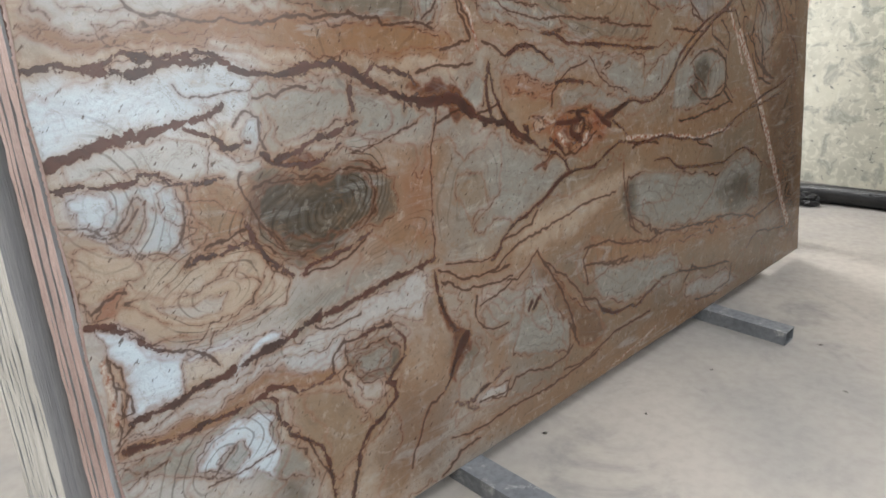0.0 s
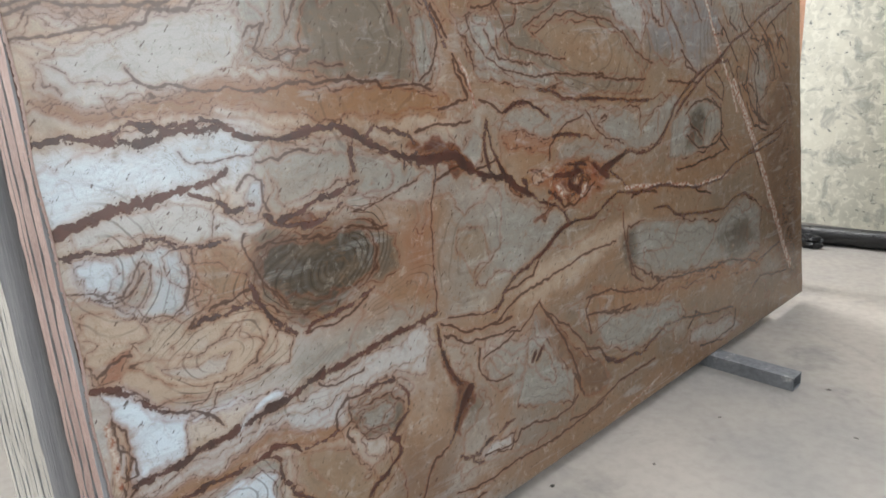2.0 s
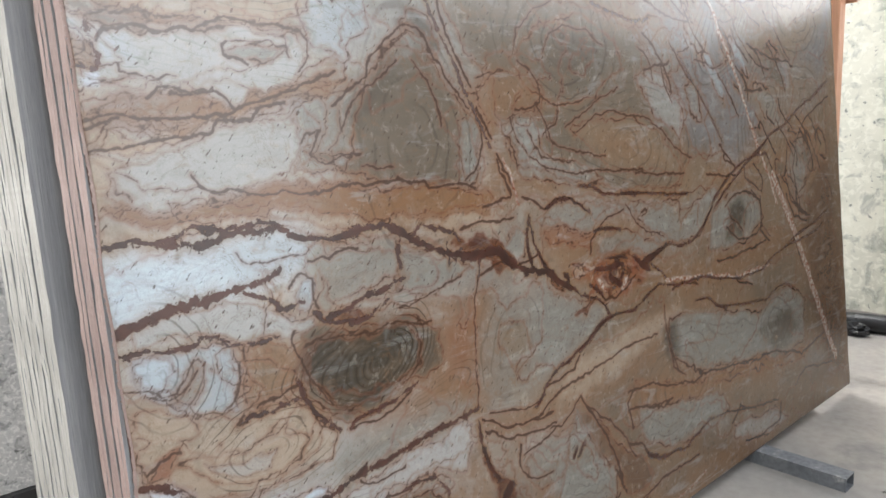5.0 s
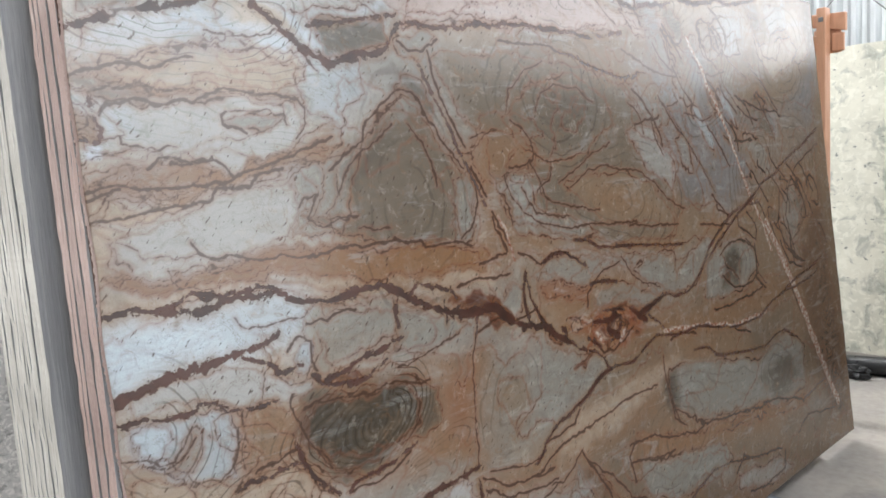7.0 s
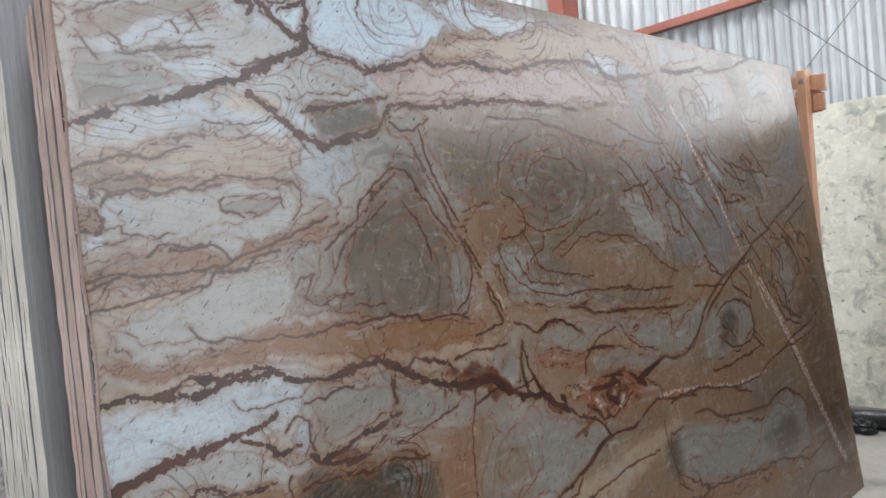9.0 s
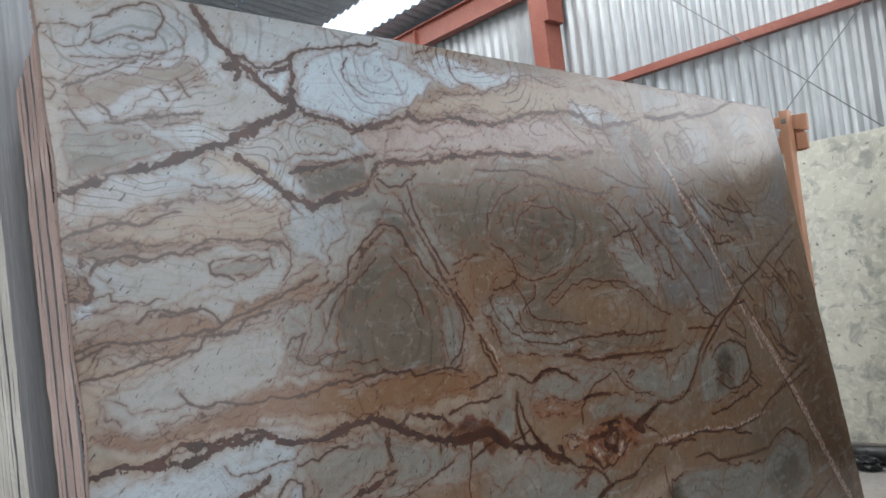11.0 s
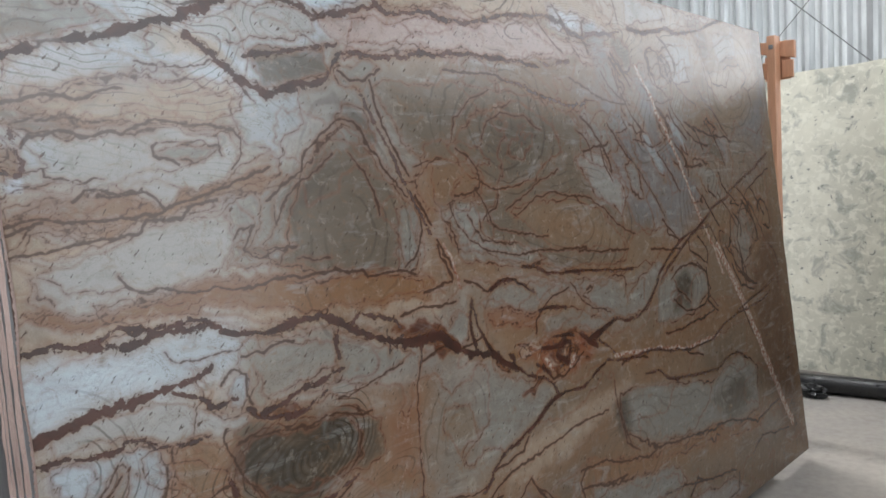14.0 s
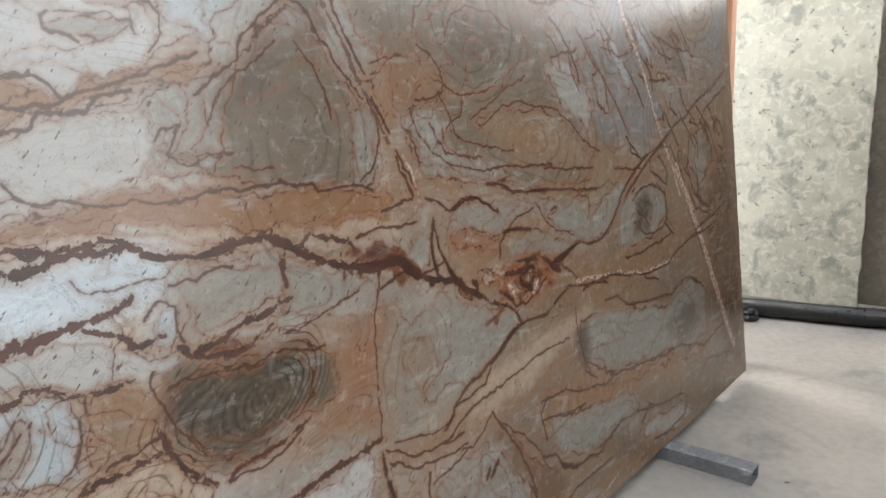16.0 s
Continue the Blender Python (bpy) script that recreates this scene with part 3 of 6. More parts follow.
vein(2.0, [(1.225, 0.885), (1.238, 0.92), (1.263, 0.946)])
vein((4.0, 4.0), [(1.195, 1.073), (1.241, 1.066), (1.289, 1.045), (1.365, 1.036), (1.445, 1.032), (1.529, 1.024), (1.619, 1.009), (1.731, 1.004)])
vein((5.0, 3.0), [(1.063, 1.034), (1.106, 1.042), (1.16, 1.038), (1.194, 1.023), (1.228, 0.999)])
vein(3.0, [(0.837, 1.05), (0.873, 1.056), (0.928, 1.067)])
vein((5.0, 4.0), [(0.821, 0.187), (0.861, 0.173), (0.905, 0.183), (0.949, 0.189), (0.991, 0.205), (1.02, 0.214)])
vein(5.0, [(0.861, 0.164), (0.891, 0.143)])
vein(3.0, [(0.903, 0.153), (0.969, 0.141), (1.027, 0.138), (1.053, 0.171), (1.102, 0.169), (1.205, 0.136), (1.274, 0.146), (1.316, 0.171)])
vein(3.0, [(1.375, 0.304), (1.435, 0.276), (1.466, 0.237)])
vein(7.0, [(1.466, 0.232), (1.53, 0.206), (1.596, 0.194)])
vein((4.0, 2.0), [(1.596, 0.194), (1.683, 0.176), (1.755, 0.204), (1.829, 0.223), (1.948, 0.216)])
vein(3.0, [(1.948, 0.216), (2.076, 0.194), (2.215, 0.166), (2.364, 0.143)])
vein(6.0, [(1.134, 0.347), (1.16, 0.372)])
vein(5.0, [(1.117, 0.347), (1.127, 0.366)])
vein((4.0, 4.0), [(1.767, 0.656), (1.858, 0.644), (1.918, 0.599), (2.04, 0.584), (2.215, 0.563), (2.284, 0.562), (2.353, 0.587), (2.452, 0.589), (2.537, 0.542)])
vein(3.0, [(0.969, 0.502), (1.014, 0.52), (1.083, 0.549), (1.179, 0.564), (1.281, 0.572), (1.362, 0.593), (1.448, 0.595), (1.538, 0.594)])
vein(3.0, [(1.376, 0.456), (1.449, 0.451), (1.541, 0.434), (1.64, 0.405), (1.745, 0.388), (1.799, 0.4), (1.895, 0.385), (2.06, 0.366), (2.218, 0.346), (2.337, 0.346), (2.496, 0.306), (2.582, 0.274), (2.663, 0.292), (2.807, 0.311)])
vein(2.0, [(1.376, 0.403), (1.419, 0.4), (1.511, 0.374), (1.608, 0.366)])
vein(3.0, [(1.405, 0.457), (1.37, 0.422), (1.39, 0.345)])
vein(2.0, [(1.273, 0.1), (1.36, 0.093), (1.467, 0.111), (1.531, 0.127), (1.615, 0.127), (1.758, 0.13)])
vein(2.0, [(0.793, 0.101), (0.854, 0.08), (0.943, 0.08), (1.061, 0.084), (1.217, 0.076), (1.36, 0.084), (1.451, 0.097)])
vein(2.0, [(0.755, 0.012), (0.82, 0.046), (0.896, 0.051)])
vein((6.0, 7.0), [(0.28, 1.881), (0.293, 1.855), (0.305, 1.824), (0.317, 1.811)])
vein((8.0, 7.0), [(0.317, 1.811), (0.341, 1.791), (0.362, 1.78), (0.389, 1.76), (0.408, 1.742), (0.426, 1.72), (0.444, 1.71), (0.463, 1.723)])
vein(3.0, [(0.341, 1.791), (0.371, 1.799), (0.392, 1.778), (0.416, 1.779), (0.458, 1.804), (0.494, 1.823), (0.537, 1.836), (0.588, 1.845), (0.65, 1.856), (0.708, 1.875)])
vein(4.0, [(0.414, 1.763), (0.442, 1.78), (0.469, 1.793)])
vein((5.0, 5.0), [(0.462, 1.718), (0.469, 1.745), (0.475, 1.764), (0.473, 1.8), (0.487, 1.819)])
vein(5.0, [(0.321, 1.77), (0.344, 1.773), (0.363, 1.783)])
vein(4.0, [(0.346, 1.75), (0.355, 1.768)])
vein((8.0, 7.0), [(0.462, 1.721), (0.457, 1.696), (0.427, 1.68), (0.393, 1.663), (0.361, 1.65), (0.324, 1.629), (0.288, 1.614), (0.255, 1.602), (0.223, 1.594), (0.195, 1.577), (0.16, 1.564), (0.122, 1.557)])
vein(2.0, [(0.122, 1.557), (0.095, 1.554), (0.072, 1.547)])
vein((8.0, 3.0), [(0.072, 1.547), (0.05, 1.535), (0.032, 1.526), (0.011, 1.519), (-0.005, 1.513)])
vein(3.0, [(0.299, 1.65), (0.321, 1.648), (0.351, 1.657), (0.375, 1.662)])
vein((5.0, 9.0), [(0.325, 1.593), (0.345, 1.577), (0.371, 1.555), (0.404, 1.533), (0.438, 1.507), (0.475, 1.495)])
vein((9.0, 6.0), [(0.475, 1.495), (0.517, 1.502), (0.561, 1.513), (0.606, 1.525), (0.632, 1.544)])
vein(4.0, [(0.632, 1.544), (0.648, 1.569), (0.664, 1.589)])
vein((4.0, 4.0), [(0.463, 1.706), (0.493, 1.693), (0.533, 1.684), (0.567, 1.677), (0.601, 1.665), (0.647, 1.669), (0.689, 1.684), (0.732, 1.696), (0.776, 1.703)])
vein(8.0, [(0.772, 1.713), (0.787, 1.7)])
vein((5.0, 4.0), [(0.787, 1.7), (0.836, 1.696), (0.884, 1.706), (0.932, 1.709), (0.97, 1.701), (1.033, 1.705), (1.1, 1.715), (1.196, 1.734), (1.298, 1.749), (1.406, 1.76)])
vein((6.0, 5.0), [(1.406, 1.76), (1.459, 1.752), (1.495, 1.728), (1.569, 1.727), (1.668, 1.743), (1.757, 1.762)])
vein(6.0, [(1.818, 1.772), (1.922, 1.779), (2.002, 1.788)])
vein((5.0, 4.0), [(2.002, 1.788), (2.069, 1.81), (2.124, 1.792), (2.262, 1.817), (2.366, 1.847), (2.503, 1.888)])
vein(3.0, [(0.6, 1.656), (0.631, 1.664), (0.603, 1.676)])
vein((5.0, 5.0), [(0.656, 1.588), (0.713, 1.596), (0.763, 1.595), (0.834, 1.599), (0.911, 1.612), (0.993, 1.62), (1.079, 1.627), (1.169, 1.625), (1.264, 1.621), (1.338, 1.61)])
vein(4.0, [(1.345, 1.635), (1.397, 1.628), (1.484, 1.639)])
vein((4.0, 3.0), [(0.435, 1.567), (0.488, 1.573), (0.53, 1.58), (0.589, 1.596), (0.652, 1.608)])
vein(3.0, [(0.657, 1.55), (0.685, 1.531), (0.718, 1.537), (0.747, 1.554), (0.767, 1.57)])
vein(4.0, [(0.986, 1.015), (0.976, 0.975), (0.981, 0.933), (0.99, 0.903)])
vein(4.0, [(0.983, 1.002), (1.012, 0.946), (1.025, 0.915), (1.038, 0.877)])
vein(3.0, [(0.966, 1.061), (0.996, 1.058), (1.034, 1.036), (1.055, 1.032), (1.092, 1.044), (1.15, 1.044), (1.203, 1.016)])
crack(2.4, [(0.002, 1.269), (0.031, 1.273), (0.056, 1.277), (0.085, 1.273), (0.116, 1.266), (0.143, 1.268), (0.182, 1.272), (0.233, 1.277), (0.261, 1.287)])
crack(2.4, [(0.261, 1.287), (0.288, 1.292), (0.323, 1.3), (0.359, 1.309), (0.384, 1.317), (0.411, 1.33), (0.444, 1.344), (0.472, 1.35)])
crack(2.4, [(0.005, 1.223), (0.034, 1.223), (0.068, 1.23), (0.103, 1.233), (0.14, 1.235), (0.179, 1.243), (0.209, 1.251)])
crack(2.4, [(0.209, 1.253), (0.222, 1.27), (0.258, 1.27), (0.285, 1.271), (0.321, 1.289), (0.357, 1.293)])
crack(2.4, [(0.005, 1.259), (0.034, 1.263), (0.064, 1.269)])
crack(2.4, [(0.122, 1.319), (0.132, 1.324), (0.145, 1.318), (0.177, 1.311), (0.202, 1.313), (0.227, 1.31), (0.255, 1.286)])
crack(2.4, [(0.107, 1.307), (0.127, 1.323)])
crack(1.5, [(0.17, 1.173), (0.182, 1.156), (0.2, 1.142), (0.215, 1.141), (0.231, 1.148), (0.257, 1.144)])
vein((5.0, 5.0), [(2.854, 1.366), (2.704, 1.3), (2.574, 1.261), (2.443, 1.203), (2.329, 1.169), (2.266, 1.132), (2.154, 1.082), (2.056, 1.034), (1.968, 0.988), (1.91, 0.94)])
vein(3.0, [(2.538, 0.944), (2.555, 0.862), (2.656, 0.834)])
vein(3.0, [(2.453, 0.934), (2.52, 0.846), (2.646, 0.813)])
vein((4.0, 3.0), [(2.837, 0.828), (2.695, 0.793), (2.567, 0.77), (2.443, 0.738)])
vein(3.0, [(2.235, 0.946), (2.245, 0.882), (2.229, 0.822), (2.306, 0.776)])
crack(1.0, [(0.23, 1.042), (0.24, 1.018), (0.264, 1.014), (0.298, 1.007), (0.341, 1.012), (0.369, 1.016)])
crack(1.2, [(0.321, 0.956), (0.34, 0.973), (0.363, 0.977), (0.378, 0.964), (0.375, 0.933), (0.38, 0.907)])
crack(1.0, [(0.014, 0.845), (0.036, 0.837), (0.051, 0.83), (0.07, 0.818), (0.092, 0.822), (0.109, 0.841), (0.128, 0.87)])
crack(1.0, [(0.049, 0.819), (0.081, 0.811), (0.111, 0.827), (0.133, 0.85)])
crack(1.2, [(0.201, 0.859), (0.212, 0.837), (0.206, 0.804), (0.187, 0.774)])
crack(1.5, [(0.329, 0.874), (0.32, 0.851), (0.331, 0.817), (0.348, 0.776), (0.367, 0.744), (0.393, 0.714)])
crack(1.5, [(0.347, 0.84), (0.372, 0.851), (0.419, 0.844), (0.482, 0.839), (0.536, 0.843), (0.592, 0.836), (0.651, 0.822)])
crack(1.0, [(0.611, 0.805), (0.622, 0.773), (0.61, 0.733), (0.585, 0.714)])
crack(1.0, [(0.568, 0.871), (0.612, 0.876), (0.674, 0.89), (0.723, 0.901), (0.757, 0.915)])
crack(1.0, [(0.504, 0.484), (0.511, 0.428), (0.48, 0.414)])
crack(1.2, [(0.021, 0.464), (0.042, 0.476), (0.06, 0.495)])
crack(1.5, [(0.159, 0.3), (0.199, 0.3), (0.247, 0.299), (0.286, 0.305), (0.312, 0.311)])
crack(1.0, [(0.179, 0.317), (0.205, 0.335), (0.226, 0.355)])
crack(1.0, [(0.026, 0.372), (0.063, 0.386), (0.105, 0.393)])
crack(1.5, [(0.439, 0.533), (0.478, 0.513), (0.516, 0.519), (0.554, 0.525)])
crack(1.0, [(0.803, 0.903), (0.793, 0.848), (0.783, 0.798), (0.782, 0.733), (0.778, 0.668), (0.775, 0.593)])
crack(1.5, [(1.152, 0.507), (1.188, 0.456), (1.238, 0.391), (1.29, 0.304), (1.331, 0.218), (1.337, 0.178)])
crack(1.5, [(1.152, 0.507), (1.115, 0.476), (1.067, 0.45), (1.021, 0.459)])
crack(1.5, [(1.176, 0.476), (1.278, 0.396), (1.361, 0.318), (1.405, 0.248)])
crack(1.0, [(1.583, 0.673), (1.585, 0.62), (1.603, 0.526), (1.656, 0.439)])
crack(1.0, [(2.097, 0.841), (2.009, 0.905), (1.987, 0.934)])
crack(1.2, [(2.165, 0.978), (2.237, 0.925), (2.238, 0.846), (2.314, 0.794)])
crack(1.0, [(2.004, 0.96), (2.082, 0.977), (2.189, 0.963)])
crack(1.2, [(1.404, 1.001), (1.445, 0.953), (1.502, 0.916), (1.593, 0.883)])
crack(1.5, [(1.263, 0.946), (1.313, 0.978), (1.391, 0.99)])
crack(1.5, [(2.547, 0.944), (2.532, 0.882), (2.618, 0.843), (2.676, 0.827)])
crack(1.0, [(0.01, 1.785), (0.02, 1.806), (0.045, 1.812), (0.07, 1.812), (0.092, 1.819), (0.088, 1.792), (0.075, 1.78), (0.045, 1.771), (0.022, 1.785)])
crack(1.5, [(0.097, 1.823), (0.126, 1.835), (0.146, 1.852), (0.176, 1.867), (0.201, 1.869), (0.218, 1.848), (0.199, 1.808), (0.173, 1.797), (0.145, 1.803), (0.121, 1.792), (0.089, 1.785)])
crack(1.0, [(0.211, 1.783), (0.185, 1.775), (0.136, 1.764), (0.09, 1.758), (0.055, 1.752)])
crack(1.2, [(0.007, 1.715), (0.025, 1.698), (0.015, 1.681), (-0.0, 1.682)])
crack(1.5, [(0.038, 1.704), (0.069, 1.716), (0.096, 1.729), (0.135, 1.753), (0.154, 1.758)])
crack(2.0, [(0.04, 1.68), (0.05, 1.657), (0.06, 1.631)])
crack(2.0, [(0.105, 1.646), (0.133, 1.651), (0.161, 1.657), (0.222, 1.667), (0.269, 1.67)])
crack(2.0, [(0.091, 1.68), (0.103, 1.666), (0.106, 1.656)])
crack(2.0, [(0.192, 1.713), (0.202, 1.688)])
crack(1.5, [(0.225, 1.732), (0.247, 1.702)])
crack(1.0, [(0.236, 1.539), (0.289, 1.533), (0.346, 1.539), (0.382, 1.544)])
crack(1.0, [(0.415, 1.521), (0.435, 1.487), (0.446, 1.475)])
crack(1.2, [(0.381, 1.219), (0.396, 1.239), (0.422, 1.24), (0.397, 1.201), (0.425, 1.185), (0.466, 1.198), (0.507, 1.199)])
crack(1.0, [(0.509, 1.172), (0.556, 1.161), (0.586, 1.162)])
crack(1.5, [(0.824, 1.863), (0.883, 1.886), (0.854, 1.874)])
crack(1.0, [(0.929, 1.877), (0.93, 1.833), (0.953, 1.806), (1.01, 1.789)])
crack(1.0, [(0.87, 1.776), (0.927, 1.774), (1.029, 1.78), (1.101, 1.813), (1.175, 1.842), (1.238, 1.855), (1.284, 1.843), (1.371, 1.832)])
crack(1.0, [(0.615, 1.83), (0.594, 1.795), (0.618, 1.759), (0.659, 1.737)])
crack(1.2, [(1.728, 1.885), (1.747, 1.839), (1.763, 1.782)])
white_streak(17.0, [(2.338, 1.016), (2.426, 0.911), (2.555, 0.751), (2.668, 0.579), (2.791, 0.39), (2.941, 0.178)])
white_streak(4.0, [(0.913, 1.156), (0.931, 1.113), (0.954, 1.045)])
white_streak(7.0, [(1.597, 0.748), (1.728, 0.738), (1.872, 0.717), (2.03, 0.684), (2.291, 0.688)])
white_streak(3.0, [(1.517, 0.011), (1.689, 0.038), (1.8, 0.052)])
band(45.0, [(0.044, 1.125), (0.096, 1.123), (0.169, 1.123), (0.239, 1.116), (0.336, 1.107), (0.444, 1.091), (0.568, 1.079), (0.709, 1.066)])
band(40.0, [(0.709, 1.066), (0.841, 1.087), (0.932, 1.119)])
band(22.0, [(0.017, 1.1), (0.059, 1.095), (0.106, 1.094)])
band(40.0, [(0.221, 0.86), (0.264, 0.811), (0.278, 0.766), (0.223, 0.754)])
band(55.0, [(0.651, 0.822), (0.674, 0.743), (0.664, 0.656), (0.595, 0.61)])
band(25.0, [(0.484, 0.852), (0.595, 0.855), (0.717, 0.847)])
band(30.0, [(0.012, 0.797), (0.085, 0.786), (0.176, 0.776), (0.254, 0.751)])
band(25.0, [(0.032, 0.696), (0.062, 0.716), (0.1, 0.724)])
band(50.0, [(0.103, 0.693), (0.154, 0.655), (0.232, 0.628), (0.315, 0.646), (0.347, 0.693)])
band(30.0, [(0.027, 0.45), (0.113, 0.435), (0.221, 0.431), (0.307, 0.441), (0.422, 0.411), (0.483, 0.439)])
band(30.0, [(0.49, 0.489), (0.552, 0.506), (0.646, 0.488), (0.708, 0.423), (0.684, 0.36), (0.625, 0.296)])
band(60.0, [(0.415, 0.362), (0.484, 0.217), (0.443, 0.137)])
band(60.0, [(0.667, 0.367), (0.72, 0.161), (0.599, 0.064)])
band(50.0, [(0.712, 0.465), (0.79, 0.303), (0.725, 0.221)])
band(30.0, [(0.776, 0.572), (0.83, 0.542), (0.948, 0.508), (1.08, 0.486)])
band(45.0, [(0.814, 0.793), (0.846, 0.734), (0.817, 0.617)])
band(40.0, [(0.945, 0.769), (1.009, 0.814), (0.983, 0.72)])
band(40.0, [(0.923, 0.455), (0.979, 0.31), (0.973, 0.212)])
band(40.0, [(1.175, 0.443), (1.276, 0.309), (1.39, 0.159), (1.516, 0.072)])
band(50.0, [(0.876, 0.086), (1.135, 0.037), (1.42, 0.05), (1.763, 0.044), (2.183, 0.036)])
band(45.0, [(1.39, 0.399), (1.51, 0.42), (1.711, 0.368), (1.938, 0.339), (2.246, 0.306), (2.553, 0.281)])
band(60.0, [(1.033, 0.468), (1.178, 0.54), (1.39, 0.573), (1.569, 0.623), (1.842, 0.609)])
band(45.0, [(1.101, 0.941), (1.19, 0.925), (1.313, 0.949), (1.418, 0.955)])
band(60.0, [(1.142, 0.859), (1.285, 0.81), (1.446, 0.795)])
band(55.0, [(1.565, 0.778), (1.834, 0.732), (2.148, 0.757), (2.475, 0.76)])
band(45.0, [(1.894, 0.915), (1.882, 0.826), (1.945, 0.754)])
band(70.0, [(2.697, 0.999), (2.843, 0.719), (2.976, 0.406)])
band(70.0, [(2.428, 1.052), (2.506, 0.884), (2.726, 0.57)])
band(35.0, [(1.026, 1.104), (1.196, 1.084), (1.444, 1.044), (1.617, 1.082)])
band(30.0, [(1.884, 1.046), (1.96, 1.017), (2.076, 1.038)])
band(16.0, [(0.006, 1.233), (0.078, 1.246), (0.17, 1.254), (0.275, 1.278), (0.37, 1.302), (0.464, 1.348)])
band(30.0, [(0.057, 1.286), (0.118, 1.282), (0.195, 1.294), (0.246, 1.297)])
band(35.0, [(0.032, 1.362), (0.017, 1.377)])
band(25.0, [(0.066, 1.53), (0.128, 1.53), (0.213, 1.519)])
band(35.0, [(0.044, 1.48), (0.149, 1.475), (0.229, 1.482), (0.321, 1.447)])
band(35.0, [(0.094, 1.709), (0.17, 1.732), (0.253, 1.757)])
band(40.0, [(0.793, 1.749), (0.945, 1.769), (1.164, 1.796), (1.362, 1.796)])
band(40.0, [(0.915, 1.36), (0.99, 1.34), (1.001, 1.296)])
band(55.0, [(0.83, 1.232), (0.873, 1.172), (0.933, 1.094)])
band(90.0, [(1.255, 1.209), (1.461, 1.168), (1.656, 1.09)])
band(90.0, [(0.493, 1.116), (0.635, 1.099), (0.763, 1.086)])
band(55.0, [(1.889, 1.464), (1.974, 1.163), (2.135, 1.146)])
band(60.0, [(2.544, 1.194), (2.731, 0.987), (2.827, 0.686)])
band(45.0, [(2.422, 1.747), (2.663, 1.833), (2.721, 1.713)])
pale_cell(45.0, [(0.032, 1.004), (0.086, 0.997), (0.136, 0.999)])
pale_cell(40.0, [(0.041, 1.114), (0.086, 1.111)])
pale_cell(60.0, [(0.253, 1.035), (0.324, 1.038), (0.342, 1.017)])
pale_cell(40.0, [(0.187, 1.032), (0.22, 1.011)])
pale_cell(35.0, [(0.353, 0.952), (0.351, 0.937)])
pale_cell(60.0, [(0.475, 0.972), (0.552, 0.963), (0.664, 0.939)])
pale_cell(45.0, [(0.054, 0.92), (0.129, 0.92), (0.233, 0.926)])
pale_cell(60.0, [(0.043, 0.87), (0.099, 0.857), (0.156, 0.826), (0.179, 0.791)])
pale_cell(60.0, [(0.045, 0.632), (0.089, 0.573), (0.154, 0.547)])
pale_cell(45.0, [(0.244, 0.568), (0.303, 0.569), (0.391, 0.574)])
pale_cell(40.0, [(0.145, 0.495), (0.29, 0.491), (0.434, 0.497), (0.552, 0.506), (0.683, 0.517)])
pale_cell(50.0, [(0.03, 0.415), (0.058, 0.412)])
pale_cell(70.0, [(0.188, 0.306), (0.255, 0.347), (0.253, 0.257)])
pale_cell(60.0, [(0.398, 0.62), (0.511, 0.647), (0.63, 0.639)])
pale_cell(50.0, [(0.574, 0.431), (0.606, 0.432)])
pale_cell(45.0, [(0.546, 0.331), (0.577, 0.317)])
pale_cell(40.0, [(0.094, 1.15), (0.159, 1.156), (0.294, 1.157), (0.431, 1.154)])
pale_cell(70.0, [(0.969, 0.834), (1.092, 0.743), (1.183, 0.681)])
pale_cell(40.0, [(1.064, 0.63), (1.183, 0.681)])
pale_cell(50.0, [(1.126, 1.007), (1.288, 1.009), (1.501, 0.979)])
pale_cell(60.0, [(1.503, 0.884), (1.72, 0.895), (1.783, 0.975)])
pale_cell(60.0, [(1.668, 0.567), (1.923, 0.535), (2.136, 0.472)])
pale_cell(40.0, [(2.392, 0.306), (2.796, 0.212)])
pale_cell(45.0, [(0.964, 0.427), (1.101, 0.432), (1.221, 0.256)])
pale_cell(45.0, [(1.512, 0.327), (1.751, 0.277), (1.951, 0.176)])
pale_cell(30.0, [(0.905, 0.191), (0.995, 0.187)])
pale_cell(40.0, [(2.535, 1.007), (2.554, 0.902)])
pale_cell(60.0, [(0.018, 1.791), (0.06, 1.798)])
pale_cell(60.0, [(0.134, 1.824), (0.192, 1.833)])
pale_cell(70.0, [(0.415, 1.857), (0.478, 1.849)])
pale_cell(80.0, [(0.508, 1.785), (0.56, 1.766), (0.538, 1.715)])
pale_cell(50.0, [(0.409, 1.728), (0.358, 1.712), (0.298, 1.685)])
pale_cell(60.0, [(0.248, 1.713), (0.256, 1.693)])
pale_cell(60.0, [(0.314, 1.555), (0.36, 1.555), (0.286, 1.512)])
pale_cell(60.0, [(0.069, 1.395), (0.112, 1.391), (0.185, 1.374), (0.317, 1.415)])
pale_cell(40.0, [(0.017, 1.337), (0.025, 1.336)])
pale_cell(70.0, [(0.088, 1.181), (0.191, 1.187), (0.288, 1.209), (0.385, 1.246)])
pale_cell(50.0, [(0.043, 1.315), (0.093, 1.299)])
pale_cell(60.0, [(0.615, 1.657), (0.743, 1.664), (0.926, 1.68), (1.261, 1.706)])
pale_cell(60.0, [(1.777, 1.773), (2.06, 1.729)])
pale_cell(60.0, [(1.599, 1.417), (1.732, 1.318), (1.782, 1.259)])
pale_cell(40.0, [(2.568, 1.008), (2.59, 0.937)])
pale_cell(70.0, [(1.004, 1.857), (1.133, 1.856)])
olive_cell(60.0, [(0.39, 0.815), (0.458, 0.767), (0.555, 0.769)])
